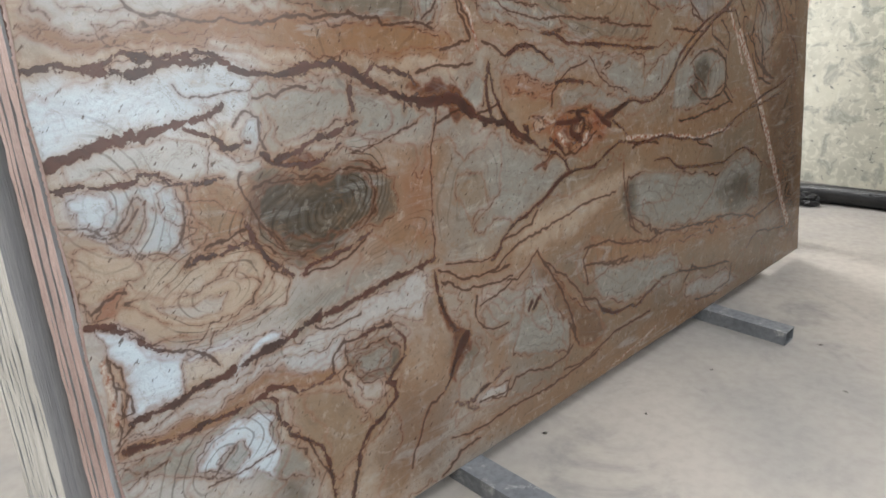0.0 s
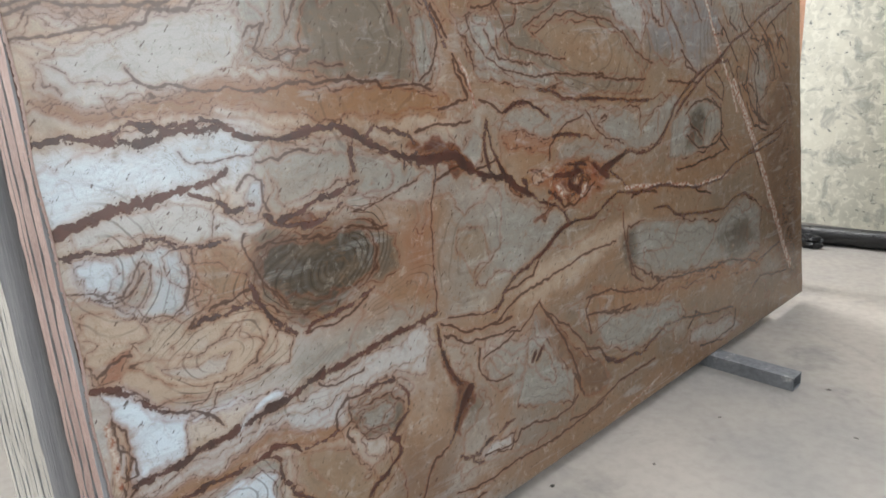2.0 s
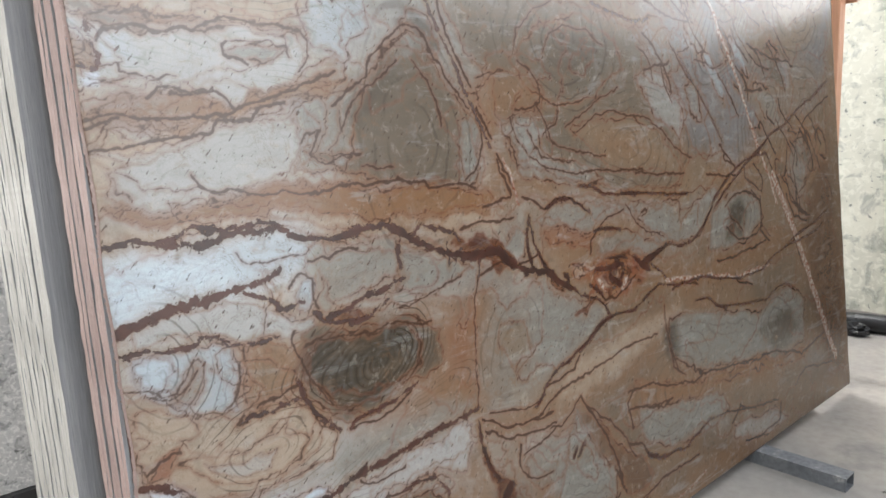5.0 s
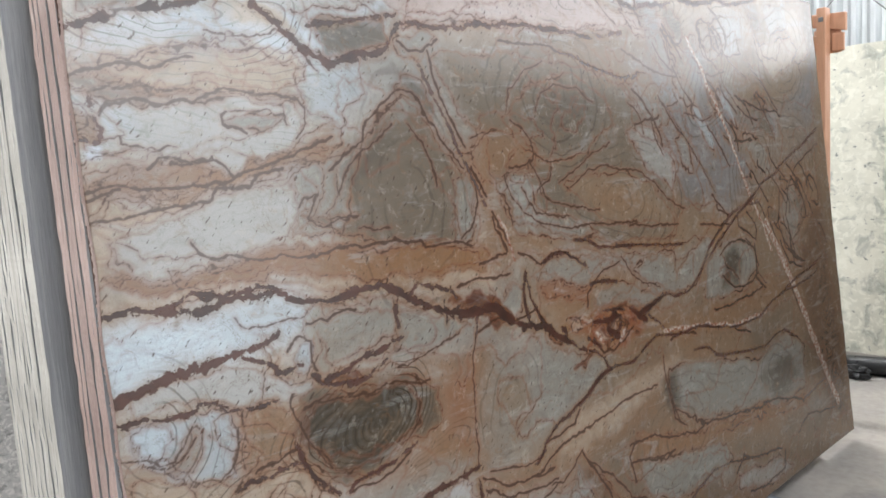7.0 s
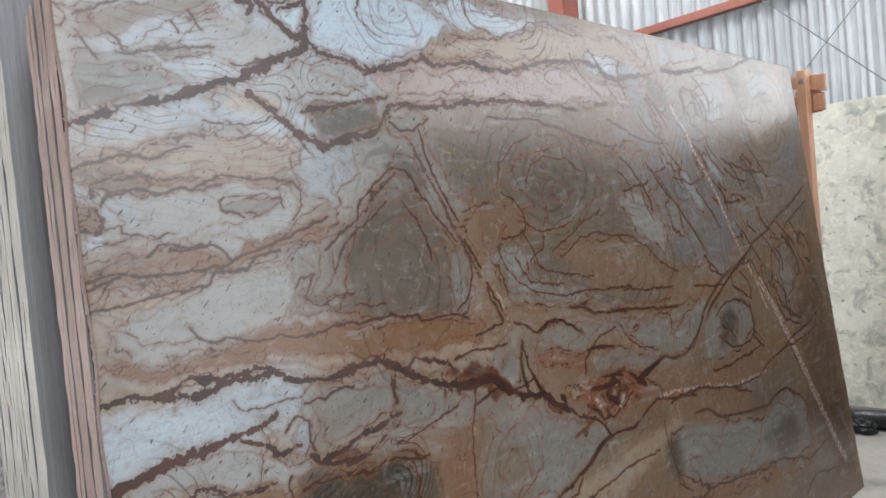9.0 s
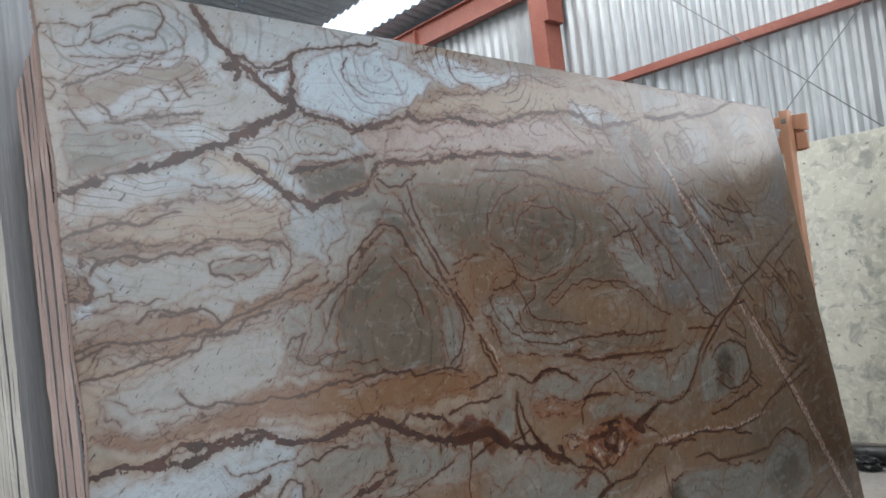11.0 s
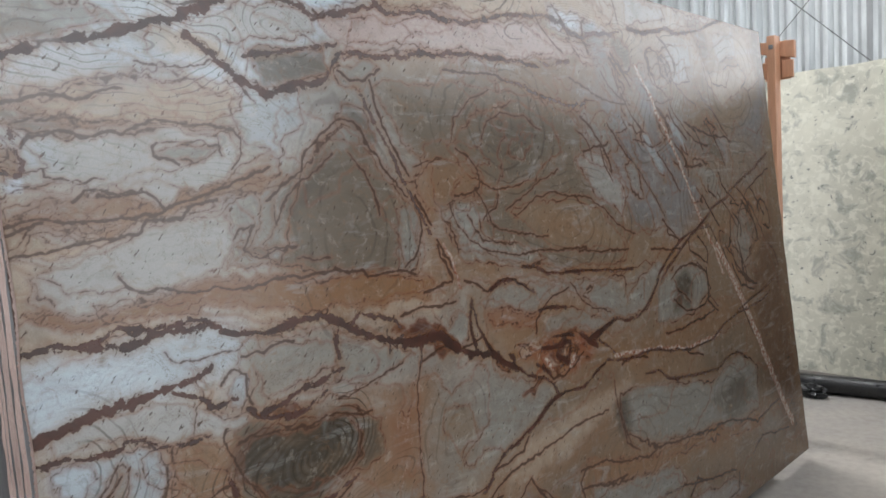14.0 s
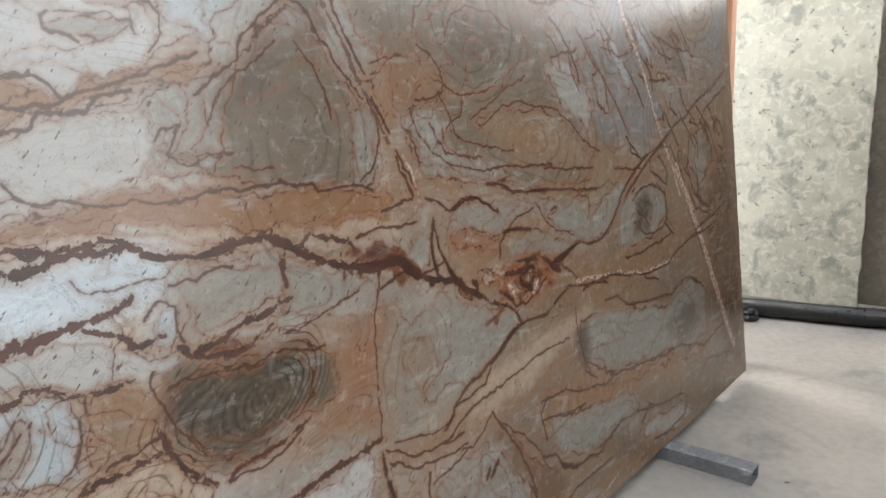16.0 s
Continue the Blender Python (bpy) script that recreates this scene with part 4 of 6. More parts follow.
olive_cell(40.0, [(0.428, 0.74), (0.521, 0.729)])
olive_cell(35.0, [(2.07, 0.9), (2.074, 0.862)])
olive_cell(25.0, [(1.617, 0.596), (1.62, 0.504)])
olive_cell(30.0, [(2.372, 0.447), (2.429, 0.402)])
olive_cell(35.0, [(0.544, 0.442), (0.603, 0.406)])
olive_cell(30.0, [(0.903, 0.736), (0.921, 0.705)])
olive_cell(40.0, [(0.852, 0.325), (0.871, 0.31)])
olive_cell(40.0, [(0.314, 0.237), (0.321, 0.192)])
olive_cell(70.0, [(0.604, 1.261), (0.673, 1.302)])
olive_cell(40.0, [(0.523, 1.295), (0.506, 1.274)])
olive_cell(40.0, [(2.077, 0.891), (2.082, 0.85)])
olive_cell(40.0, [(0.683, 1.435), (0.696, 1.421)])
olive_cell(50.0, [(0.075, 1.611), (0.176, 1.615)])
vein((3.0, 2.5), [(0.62, 1.437), (0.572, 1.401), (0.54, 1.372), (0.537, 1.344), (0.507, 1.321), (0.478, 1.3), (0.45, 1.284)])
crack(1.5, [(0.659, 1.384), (0.693, 1.342), (0.72, 1.298), (0.724, 1.242)])
crack(1.5, [(0.47, 1.234), (0.495, 1.277), (0.534, 1.321), (0.58, 1.349), (0.613, 1.378)])
crack(1.5, [(0.675, 1.45), (0.708, 1.403), (0.743, 1.354), (0.781, 1.315), (0.811, 1.276)])
crack(1.2, [(0.847, 1.248), (0.846, 1.196), (0.827, 1.145), (0.792, 1.122)])
crack(1.2, [(0.62, 1.437), (0.644, 1.452), (0.675, 1.45)])
vein(2.0, [(0.736, 1.538), (0.737, 1.502), (0.754, 1.441), (0.789, 1.379), (0.821, 1.325)])
vein((2.5, 4.0), [(0.699, 1.518), (0.724, 1.464), (0.758, 1.403), (0.785, 1.353), (0.811, 1.302), (0.836, 1.262), (0.858, 1.215), (0.87, 1.191)])
vein(2.0, [(0.838, 1.277), (0.861, 1.241), (0.879, 1.207)])
vein(2.0, [(0.89, 1.172), (0.914, 1.13), (0.938, 1.086), (0.954, 1.05)])
vein(2.0, [(0.889, 1.159), (0.911, 1.11), (0.93, 1.071)])
vein(2.5, [(0.369, 1.128), (0.406, 1.129), (0.458, 1.138), (0.511, 1.134), (0.583, 1.134), (0.599, 1.142), (0.627, 1.127), (0.667, 1.129), (0.681, 1.112), (0.722, 1.117), (0.774, 1.117), (0.817, 1.104)])
crack(1.5, [(0.369, 1.128), (0.335, 1.14), (0.3, 1.137), (0.267, 1.138), (0.236, 1.145), (0.209, 1.141), (0.185, 1.151), (0.169, 1.175)])
crack(1.0, [(0.968, 1.406), (0.985, 1.461), (1.053, 1.512), (1.121, 1.538)])
crack(1.0, [(1.072, 1.408), (1.1, 1.458), (1.158, 1.482), (1.251, 1.471), (1.323, 1.442)])
vein(1.5, [(0.986, 1.386), (1.034, 1.358), (1.061, 1.323), (1.057, 1.288), (1.002, 1.275), (0.961, 1.273)])
crack(1.2, [(1.045, 1.281), (1.072, 1.237), (1.089, 1.2), (1.143, 1.175), (1.211, 1.155), (1.311, 1.144)])
crack(1.3, [(0.94, 1.257), (0.963, 1.208), (1.009, 1.163), (1.069, 1.129), (1.135, 1.113), (1.255, 1.108), (1.413, 1.099), (1.498, 1.091)])
crack(1.0, [(1.149, 1.226), (1.225, 1.26), (1.305, 1.303), (1.387, 1.325)])
crack(1.2, [(1.194, 1.209), (1.273, 1.25), (1.352, 1.263), (1.405, 1.253), (1.519, 1.248), (1.604, 1.202), (1.662, 1.155), (1.759, 1.122)])
crack(1.0, [(1.057, 1.209), (1.105, 1.235), (1.12, 1.264)])
crack(1.0, [(0.838, 1.346), (0.894, 1.359), (0.933, 1.366)])
crack(1.0, [(1.007, 1.226), (1.051, 1.16), (1.161, 1.136)])
vein((3.5, 3.0), [(1.192, 1.568), (1.335, 1.535), (1.466, 1.514), (1.554, 1.523)])
vein((3.0, 3.0), [(0.96, 1.581), (1.041, 1.581), (1.126, 1.581), (1.192, 1.568)])
crack(1.5, [(1.476, 1.592), (1.56, 1.565), (1.618, 1.543), (1.777, 1.525)])
vein((3.5, 4.0), [(1.699, 1.434), (1.758, 1.373), (1.819, 1.31), (1.9, 1.234), (1.966, 1.154)])
vein(2.0, [(1.521, 1.381), (1.598, 1.395), (1.647, 1.407)])
crack(1.2, [(1.599, 1.398), (1.622, 1.339), (1.663, 1.286)])
vein(2.0, [(2.151, 1.483), (2.235, 1.465), (2.345, 1.436), (2.466, 1.438), (2.514, 1.417)])
crack(1.5, [(2.169, 1.453), (2.229, 1.414), (2.316, 1.394)])
vein(2.0, [(2.13, 1.324), (2.262, 1.329)])
crack(1.5, [(2.276, 1.598), (2.382, 1.532), (2.446, 1.47), (2.491, 1.439)])
crack(2.0, [(1.945, 1.146), (2.017, 1.093), (2.053, 1.061)])
crack(1.0, [(1.904, 1.549), (1.998, 1.544), (2.079, 1.558)])
crack(1.5, [(1.956, 1.514), (2.005, 1.45), (2.021, 1.421)])
crack(1.5, [(2.858, 1.303), (2.646, 1.227), (2.554, 1.141), (2.512, 1.033), (2.552, 0.94)])
vein(2.0, [(1.858, 1.058), (1.95, 1.041), (2.051, 1.041)])
crack(1.0, [(1.486, 1.446), (1.54, 1.415), (1.562, 1.348)])
crack(1.0, [(1.798, 1.418), (1.868, 1.41), (1.921, 1.392), (1.98, 1.411)])
crack(1.0, [(1.739, 1.488), (1.768, 1.453), (1.699, 1.434)])
crack(1.0, [(2.069, 1.634), (2.165, 1.582), (2.246, 1.546)])
crack(1.0, [(2.357, 1.696), (2.396, 1.637), (2.517, 1.623), (2.551, 1.691)])
crack(1.0, [(2.635, 1.73), (2.709, 1.68), (2.648, 1.631)])
crack(1.0, [(2.703, 1.635), (2.749, 1.569)])
white_streak(8.0, [(1.846, 1.654), (1.909, 1.586), (1.972, 1.496), (2.091, 1.344), (2.159, 1.223), (2.233, 1.118), (2.31, 1.007), (2.37, 0.916)])
vein(2.5, [(0.001, 1.439), (0.026, 1.457), (0.069, 1.471), (0.103, 1.473), (0.129, 1.469), (0.167, 1.483), (0.206, 1.491)])
vein((3.5, 3.0), [(0.037, 1.423), (0.038, 1.389), (0.048, 1.363), (0.044, 1.35), (0.022, 1.35), (0.006, 1.348)])
vein(2.0, [(0.047, 1.389), (0.062, 1.411), (0.084, 1.419), (0.109, 1.417), (0.15, 1.413), (0.188, 1.419), (0.218, 1.427), (0.26, 1.441), (0.303, 1.442), (0.347, 1.434), (0.392, 1.421)])
crack(1.5, [(0.392, 1.425), (0.414, 1.404), (0.411, 1.377), (0.389, 1.351)])
crack(1.0, [(0.255, 1.396), (0.298, 1.402), (0.332, 1.404), (0.365, 1.393), (0.369, 1.375)])
vein(2.0, [(0.255, 1.396), (0.244, 1.388), (0.244, 1.375), (0.26, 1.365), (0.293, 1.357)])
crack(1.2, [(0.072, 1.358), (0.075, 1.345), (0.105, 1.338), (0.141, 1.341), (0.159, 1.337)])
crack(1.5, [(0.142, 1.311), (0.174, 1.305), (0.204, 1.309), (0.22, 1.318)])
crack(1.0, [(0.039, 1.428), (0.073, 1.438), (0.108, 1.439), (0.152, 1.436), (0.2, 1.443)])
crack(1.0, [(0.001, 1.376), (0.011, 1.389), (0.026, 1.384), (0.028, 1.371), (0.015, 1.363)])
crack(1.2, [(1.273, 1.053), (1.35, 1.04), (1.461, 1.031), (1.58, 1.018), (1.71, 1.009)])
band(30.0, [(1.032, 1.345), (0.946, 1.311), (0.892, 1.339)])
band(40.0, [(0.871, 1.167), (0.86, 1.234), (0.903, 1.272)])
band(30.0, [(0.944, 1.134), (1.065, 1.094), (1.252, 1.082), (1.496, 1.074)])
band(30.0, [(1.988, 1.172), (2.154, 1.183)])
band(20.0, [(0.073, 1.438), (0.125, 1.44), (0.192, 1.452)])
band(30.0, [(1.586, 1.297), (1.709, 1.259)])
pale_cell(40.0, [(0.559, 1.412), (0.516, 1.4)])
pale_cell(30.0, [(0.806, 1.237), (0.826, 1.184), (0.793, 1.135)])
pale_cell(35.0, [(1.603, 1.432), (1.655, 1.347), (1.759, 1.382)])
pale_cell(45.0, [(2.574, 1.095), (2.538, 1.031)])
pale_cell(40.0, [(2.146, 1.443), (2.028, 1.479)])
pale_cell(40.0, [(2.548, 1.669), (2.402, 1.679)])
olive_cell(25.0, [(0.656, 1.426), (0.663, 1.42)])
olive_cell(40.0, [(0.523, 1.287), (0.514, 1.265)])
olive_cell(90.0, [(0.642, 1.246), (0.666, 1.184)])
vein(3.0, [(1.35, 0.758), (1.39, 0.771), (1.432, 0.789)])
vein(4.0, [(1.519, 0.809), (1.549, 0.789), (1.596, 0.757)])
vein(3.0, [(1.906, 0.759), (2.023, 0.757), (2.147, 0.767), (2.279, 0.782)])
vein(3.0, [(2.052, 0.671), (2.162, 0.638)])
vein(3.0, [(1.63, 0.714), (1.695, 0.725), (1.782, 0.708)])
band(25.0, [(1.248, 0.83), (1.311, 0.806), (1.39, 0.81)])
vein(1.5, [(1.975, 0.935), (2.042, 0.976), (2.157, 0.972), (2.238, 0.921), (2.248, 0.845), (2.186, 0.808), (2.059, 0.81), (1.981, 0.871)])
vein(2.0, [(0.784, 0.553), (0.867, 0.514), (0.947, 0.498), (1.035, 0.496)])
vein(2.0, [(0.791, 0.525), (0.884, 0.479), (0.967, 0.469), (1.044, 0.465)])
vein(1.5, [(0.812, 0.559), (0.909, 0.542), (0.993, 0.541)])
vein(2.0, [(1.152, 0.507), (1.195, 0.45), (1.245, 0.38), (1.298, 0.293), (1.337, 0.178)])
vein(1.5, [(1.152, 0.507), (1.115, 0.476), (1.067, 0.45), (1.021, 0.459)])
vein(1.5, [(1.171, 0.48), (1.278, 0.396), (1.367, 0.312)])
vein(1.5, [(0.913, 0.451), (0.903, 0.4), (0.928, 0.36), (0.981, 0.338), (1.026, 0.342)])
vein(1.5, [(1.043, 0.449), (0.987, 0.435), (0.921, 0.425)])
vein(1.5, [(1.603, 0.522), (1.622, 0.466), (1.691, 0.421)])
vein(1.5, [(2.465, 1.12), (2.444, 1.011), (2.502, 0.905), (2.646, 0.84)])
vein(1.5, [(2.376, 1.014), (2.487, 0.844), (2.601, 0.702), (2.729, 0.498), (2.871, 0.298)])
vein(1.5, [(2.29, 1.095), (2.385, 0.954), (2.513, 0.777), (2.602, 0.634)])
vein(1.5, [(0.041, 0.608), (0.045, 0.56), (0.033, 0.523), (0.039, 0.488), (0.025, 0.462)])
vein(1.5, [(0.045, 0.56), (0.064, 0.541), (0.063, 0.51), (0.043, 0.508)])
white_streak(5.0, [(0.032, 0.617), (0.036, 0.564), (0.033, 0.502)])
vein(1.5, [(1.454, 1.087), (1.557, 1.08), (1.718, 1.071)])
vein(2.0, [(1.993, 0.163), (2.053, 0.212), (2.122, 0.181)])
vein(1.5, [(2.088, 0.066), (2.229, 0.045), (2.375, 0.061), (2.391, 0.129)])
vein(1.5, [(2.519, 0.155), (2.622, 0.203), (2.9, 0.162)])
band(14.0, [(0.17, 1.249), (0.275, 1.278), (0.369, 1.3), (0.464, 1.348)])
band(12.0, [(0.014, 1.267), (0.081, 1.269), (0.172, 1.266)])
olive_cell(50.0, [(0.403, 0.823), (0.479, 0.819), (0.559, 0.803)])
olive_cell(45.0, [(0.418, 0.754), (0.465, 0.719), (0.521, 0.729)])
vein(8.0, [(1.248, 0.834), (1.311, 0.832), (1.377, 0.836)])
vein(9.0, [(1.311, 0.806), (1.358, 0.779)])
vein(5.0, [(1.222, 0.796), (1.272, 0.77)])
white_streak(6.0, [(1.26, 0.806), (1.284, 0.779)])
white_streak(6.0, [(1.39, 0.795), (1.363, 0.767)])
band(20.0, [(1.224, 0.848), (1.285, 0.81), (1.363, 0.791), (1.418, 0.823)])
band(20.0, [(1.259, 0.79), (1.336, 0.755)])
# veins end
agate(0.475, 0.785, 0.19, 0.135, 8, 0.0135, 1.0, 0.45)
agate(0.06, 0.87, 0.13, 0.13, 0, 0.022, 0.7)
agate(0.25, 0.69, 0.20, 0.13, 12, 0.020, 0.75)
agate(0.21, 0.32, 0.15, 0.14, 30, 0.024, 0.6)
agate(0.90, 0.72, 0.15, 0.16, 0, 0.035, 0.35)
agate(1.02, 1.86, 0.26, 0.17, 0, 0.020, 0.9)
agate(0.70, 1.82, 0.17, 0.16, 0, 0.028, 0.5)
agate(0.17, 1.82, 0.30, 0.16, 8, 0.030, 0.5)
agate(1.17, 1.45, 0.30, 0.22, -10, 0.035, 0.5)
agate(0.65, 1.22, 0.20, 0.34, 5, 0.050, 0.4)
agate(0.53, 1.62, 0.10, 0.09, 0, 0.020, 0.6)
agate(1.40, 1.17, 0.42, 0.22, -8, 0.040, 0.45)
agate(2.07, 0.90, 0.16, 0.16, 0, 0.040, 0.4)
agate(2.37, 0.45, 0.22, 0.14, 0, 0.050, 0.4)
agate(0.20, 1.58, 0.30, 0.10, 6, 0.022, 0.6)
agate(0.30, 1.42, 0.36, 0.12, -4, 0.030, 0.35)
agate(2.55, 1.65, 0.25, 0.22, 30, 0.035, 0.6)
agate(2.00, 1.58, 0.34, 0.16, 50, 0.030, 0.7)
agate(2.30, 1.25, 0.34, 0.22, 60, 0.034, 0.55)
agate(1.55, 1.74, 0.45, 0.09, 4, 0.026, 0.6)
agate(2.62, 1.20, 0.24, 0.30, 10, 0.040, 0.5)
agate(1.62, 0.42, 0.30, 0.20, 20, 0.040, 0.4)
agate(0.55, 0.60, 0.30, 0.07, 28, 0.022, 0.5)
# the blue, partly sky reflection put into colour, fades and the iron stain deepens towards the far end
fade = np.clip((U - 0.3) / 1.1, 0, 1)
blue_f *= 1 - 0.62 * fade
ochre_f += 0.26 * fade * np.clip(0.9 + 1.6 * fractal(U * 4, V * 4, 71), 0, 2)
# fine brown lines where the clouds of colour meet
level = blue_f - ochre_f - 0.4 * olive_f + 0.55 * fractal(U * 5, V * 5, 51, 5)
slope_v, slope_u = np.gradient(level, v_line, 3.0 * s_line)
slope = np.hypot(slope_u, slope_v) + 0.4
for height in (-0.3, 0.3):
    line = np.abs(level - height) / slope - 0.0003 + 0.004 * np.clip(0.15 - fractal(U * 9, V * 9, 61), 0, 1)
    np.minimum(crack_d, line, out=crack_d)
# the right end is stained brown
ochre_f[:] = np.maximum(ochre_f, 0.75 * np.clip((U - 2.55) / 0.35, 0, 1) * np.clip(1.2 - V / 1.5, 0, 1))

BLEND_U = U + 0.03 * fractal(U * 9, V * 9, 121) + 0.011 * fractal(U * 45, V * 45, 125, 3)
BLEND_V = V + 0.03 * fractal(U * 9, V * 9, 131) + 0.011 * fractal(U * 45, V * 45, 135, 3)
GAPS = np.clip(0.5 + 2.2 * fractal(U * 11, V * 11, 141), 0, 1)
stone = np.zeros(U.shape + (3,))


def ground():
    """The stone's ground: blue-grey at one end, taupe and brown towards the other, with the stains over it. The near
    end's daylight is partly painted into its paler tone.
    """
    n = np.clip(0.5 + 0.9 * fractal(U * 3.5, V * 3.5, 151, 5), 0, 1)[..., None]
    far = np.clip((U - 0.25) / 1.0, 0, 1)[..., None]
    near_tone = np.array(KREAM) * n + np.array(LIGHT) * (1 - n)
    far_tone = np.array(TAN) * n + np.array(TAUPE) * (1 - n)
    stone[:] = near_tone * (1 - far) + far_tone * far
    for field, tone, most in ((ochre_f, OCHRE, 0.62), (blue_f, LIGHT, 0.6), (olive_f, OLIVE, 0.7)):
        w = most * np.clip(field, 0, 1)[..., None]
        stone[:] = stone * (1 - w) + np.array(tone) * w


def patch(tone, rim, soft, most, points):
    """A cell of the stone: its colour fades over `soft` millimetres; rim: how strongly a rusty line bounds it."""
    p = np.array(points)
    reach = 0.04 + 0.002 * soft
    j0, j1 = np.searchsorted(v_line, (p[:, 1].min() - reach, p[:, 1].max() + reach))
    low, high = np.searchsorted(3.11 * s_line, (p[:, 0].min() - reach - 0.03, (p[:, 0].max() + reach + 0.03) * 1.09))
    cut = np.s_[j0:j1, low:high]
    gu, gv = BLEND_U[cut], BLEND_V[cut]
    d, inside = np.full(gu.shape, 9.0), np.zeros(gu.shape, bool)
    for (u0, v0), (u1, v1) in zip(points, points[1:] + points[:1]):
        du, dv = u1 - u0, v1 - v0
        e = np.clip(((gu - u0) * du + (gv - v0) * dv) / max(du * du + dv * dv, 1e-9), 0, 1)
        d = np.minimum(d, np.hypot(gu - u0 - e * du, gv - v0 - e * dv))
        if v0 != v1:
            inside ^= ((v0 > gv) != (v1 > gv)) & (gu < u0 + (gv - v0) * du / dv)
    d = np.where(inside, d, -d)
    wide = 1 + 0.7 * p[:, 0].mean()
    s = np.clip(0.5 + d / (0.002 * soft * wide), 0, 1)
    w = (most * s * s * (3 - 2 * s))[..., None]
    stone[cut] = stone[cut] * (1 - w) + np.array(tone) * w
    if rim:
        stain = (0.8 * rim * np.exp(-np.abs(d + 0.002) / (0.007 * wide)) * GAPS[cut])[..., None]
        stone[cut] = stone[cut] * (1 - stain) + np.array(OCHRE) * stain
        crack_d[cut] = np.minimum(crack_d[cut], np.abs(d) - 0.0011 * wide * rim * (2 * GAPS[cut] - 0.6))
        take = inside & (ring_amount[cut] < 0.3)
        ring_f[cut] = np.where(take, d / (0.014 * wide) * 2 * math.pi, ring_f[cut])
        ring_amount[cut] = np.where(take, 0.5 * rim, ring_amount[cut])


ground()
# cells begin
# wide white wash: pale stone, with the top-left brightness painted in
patch(WHITE, 0, 54, 0.6, [(0.052, 1.824), (0.911, 1.976), (0.621, 1.590), (0.421, 1.478), (0.023, 1.474)])
patch(KREAM, 0, 27, 0.8, [(0.013, 1.114), (0.871, 1.037), (0.867, 0.994), (0.576, 1.049), (0.414, 1.052), (0.332, 1.088), (0.163, 1.091), (0.079, 1.081), (0.011, 1.076)])
patch(OCHRE, 0.2, 12.15, 0.75, [(0.062, 1.140), (0.206, 1.134), (0.362, 1.136), (0.588, 1.130), (0.729, 1.108), (0.844, 1.108), (0.891, 1.057), (0.648, 1.062), (0.539, 1.066), (0.418, 1.077), (0.334, 1.097), (0.256, 1.106), (0.058, 1.123)])
patch(WHITE, 0, 35.1, 0.9, [(0.015, 1.060), (0.076, 1.065), (0.182, 1.059), (0.278, 1.069), (0.346, 1.044), (0.387, 1.030), (0.359, 0.998), (0.262, 0.982), (0.166, 0.977), (0.044, 0.953), (0.015, 0.941)])
patch(BLUE, 0, 18.9, 0.7, [(0.190, 1.054), (0.277, 1.064), (0.345, 1.039), (0.387, 1.028), (0.348, 0.995), (0.263, 0.991), (0.200, 1.013)])
patch(GREY, 0.25, 29.7, 0.75, [(0.393, 1.029), (0.585, 1.010), (0.574, 0.939), (0.401, 0.906), (0.373, 0.910), (0.376, 0.961), (0.347, 0.990)])
patch(BLUE, 0.5, 6.75, 0.9, [(0.324, 0.954), (0.344, 0.974), (0.372, 0.972), (0.379, 0.945), (0.357, 0.918), (0.330, 0.923)])
patch(GREY, 0.1, 16.2, 0.8, [(0.583, 0.999), (0.711, 0.962), (0.788, 0.910), (0.626, 0.891), (0.571, 0.911)])
patch(LIGHT, 0.2, 13.5, 0.95, [(0.041, 0.937), (0.201, 0.965), (0.228, 0.958), (0.311, 0.911), (0.366, 0.906), (0.361, 0.876), (0.214, 0.884), (0.161, 0.904), (0.034, 0.903)])
patch(BLUE, 0.6, 9.45, 0.95, [(0.021, 0.889), (0.119, 0.873), (0.185, 0.884), (0.211, 0.841), (0.193, 0.776), (0.162, 0.764), (0.093, 0.789), (0.033, 0.828), (0.024, 0.857)])
patch(WHITE, 0.2, 21.6, 0.5, [(0.024, 0.879), (0.061, 0.880), (0.099, 0.862), (0.107, 0.837), (0.075, 0.826), (0.036, 0.841)])
patch(TAN, 0.2, 16.2, 0.8, [(0.094, 0.793), (0.114, 0.826), (0.148, 0.860), (0.158, 0.844), (0.127, 0.803)])
patch(OCHRE, 0.5, 18.9, 0.75, [(0.222, 0.876), (0.324, 0.859), (0.345, 0.778), (0.275, 0.766), (0.211, 0.761), (0.215, 0.830)])
patch(TAN, 0, 10.8, 0.7, [(0.241, 0.844), (0.282, 0.835), (0.273, 0.786), (0.236, 0.785)])
patch(SHADE, 0.5, 16.2, 0.95, [(0.321, 0.873), (0.351, 0.883), (0.453, 0.842), (0.589, 0.841), (0.676, 0.804), (0.683, 0.733), (0.630, 0.695), (0.570, 0.698), (0.522, 0.672), (0.403, 0.690), (0.349, 0.733), (0.324, 0.794)])
patch(OLIVE, 0.4, 10.8, 1, [(0.345, 0.837), (0.374, 0.847), (0.426, 0.831), (0.587, 0.821), (0.623, 0.784), (0.603, 0.721), (0.540, 0.696), (0.420, 0.712), (0.360, 0.764)])
patch(OCHRE, 0, 40.5, 0.8, [(0.694, 0.819), (0.816, 0.849), (0.807, 0.595), (0.556, 0.601), (0.448, 0.641), (0.629, 0.683), (0.698, 0.717)])
patch(RUST, 0, 32.4, 0.35, [(0.708, 0.804), (0.777, 0.817), (0.770, 0.673), (0.695, 0.692)])
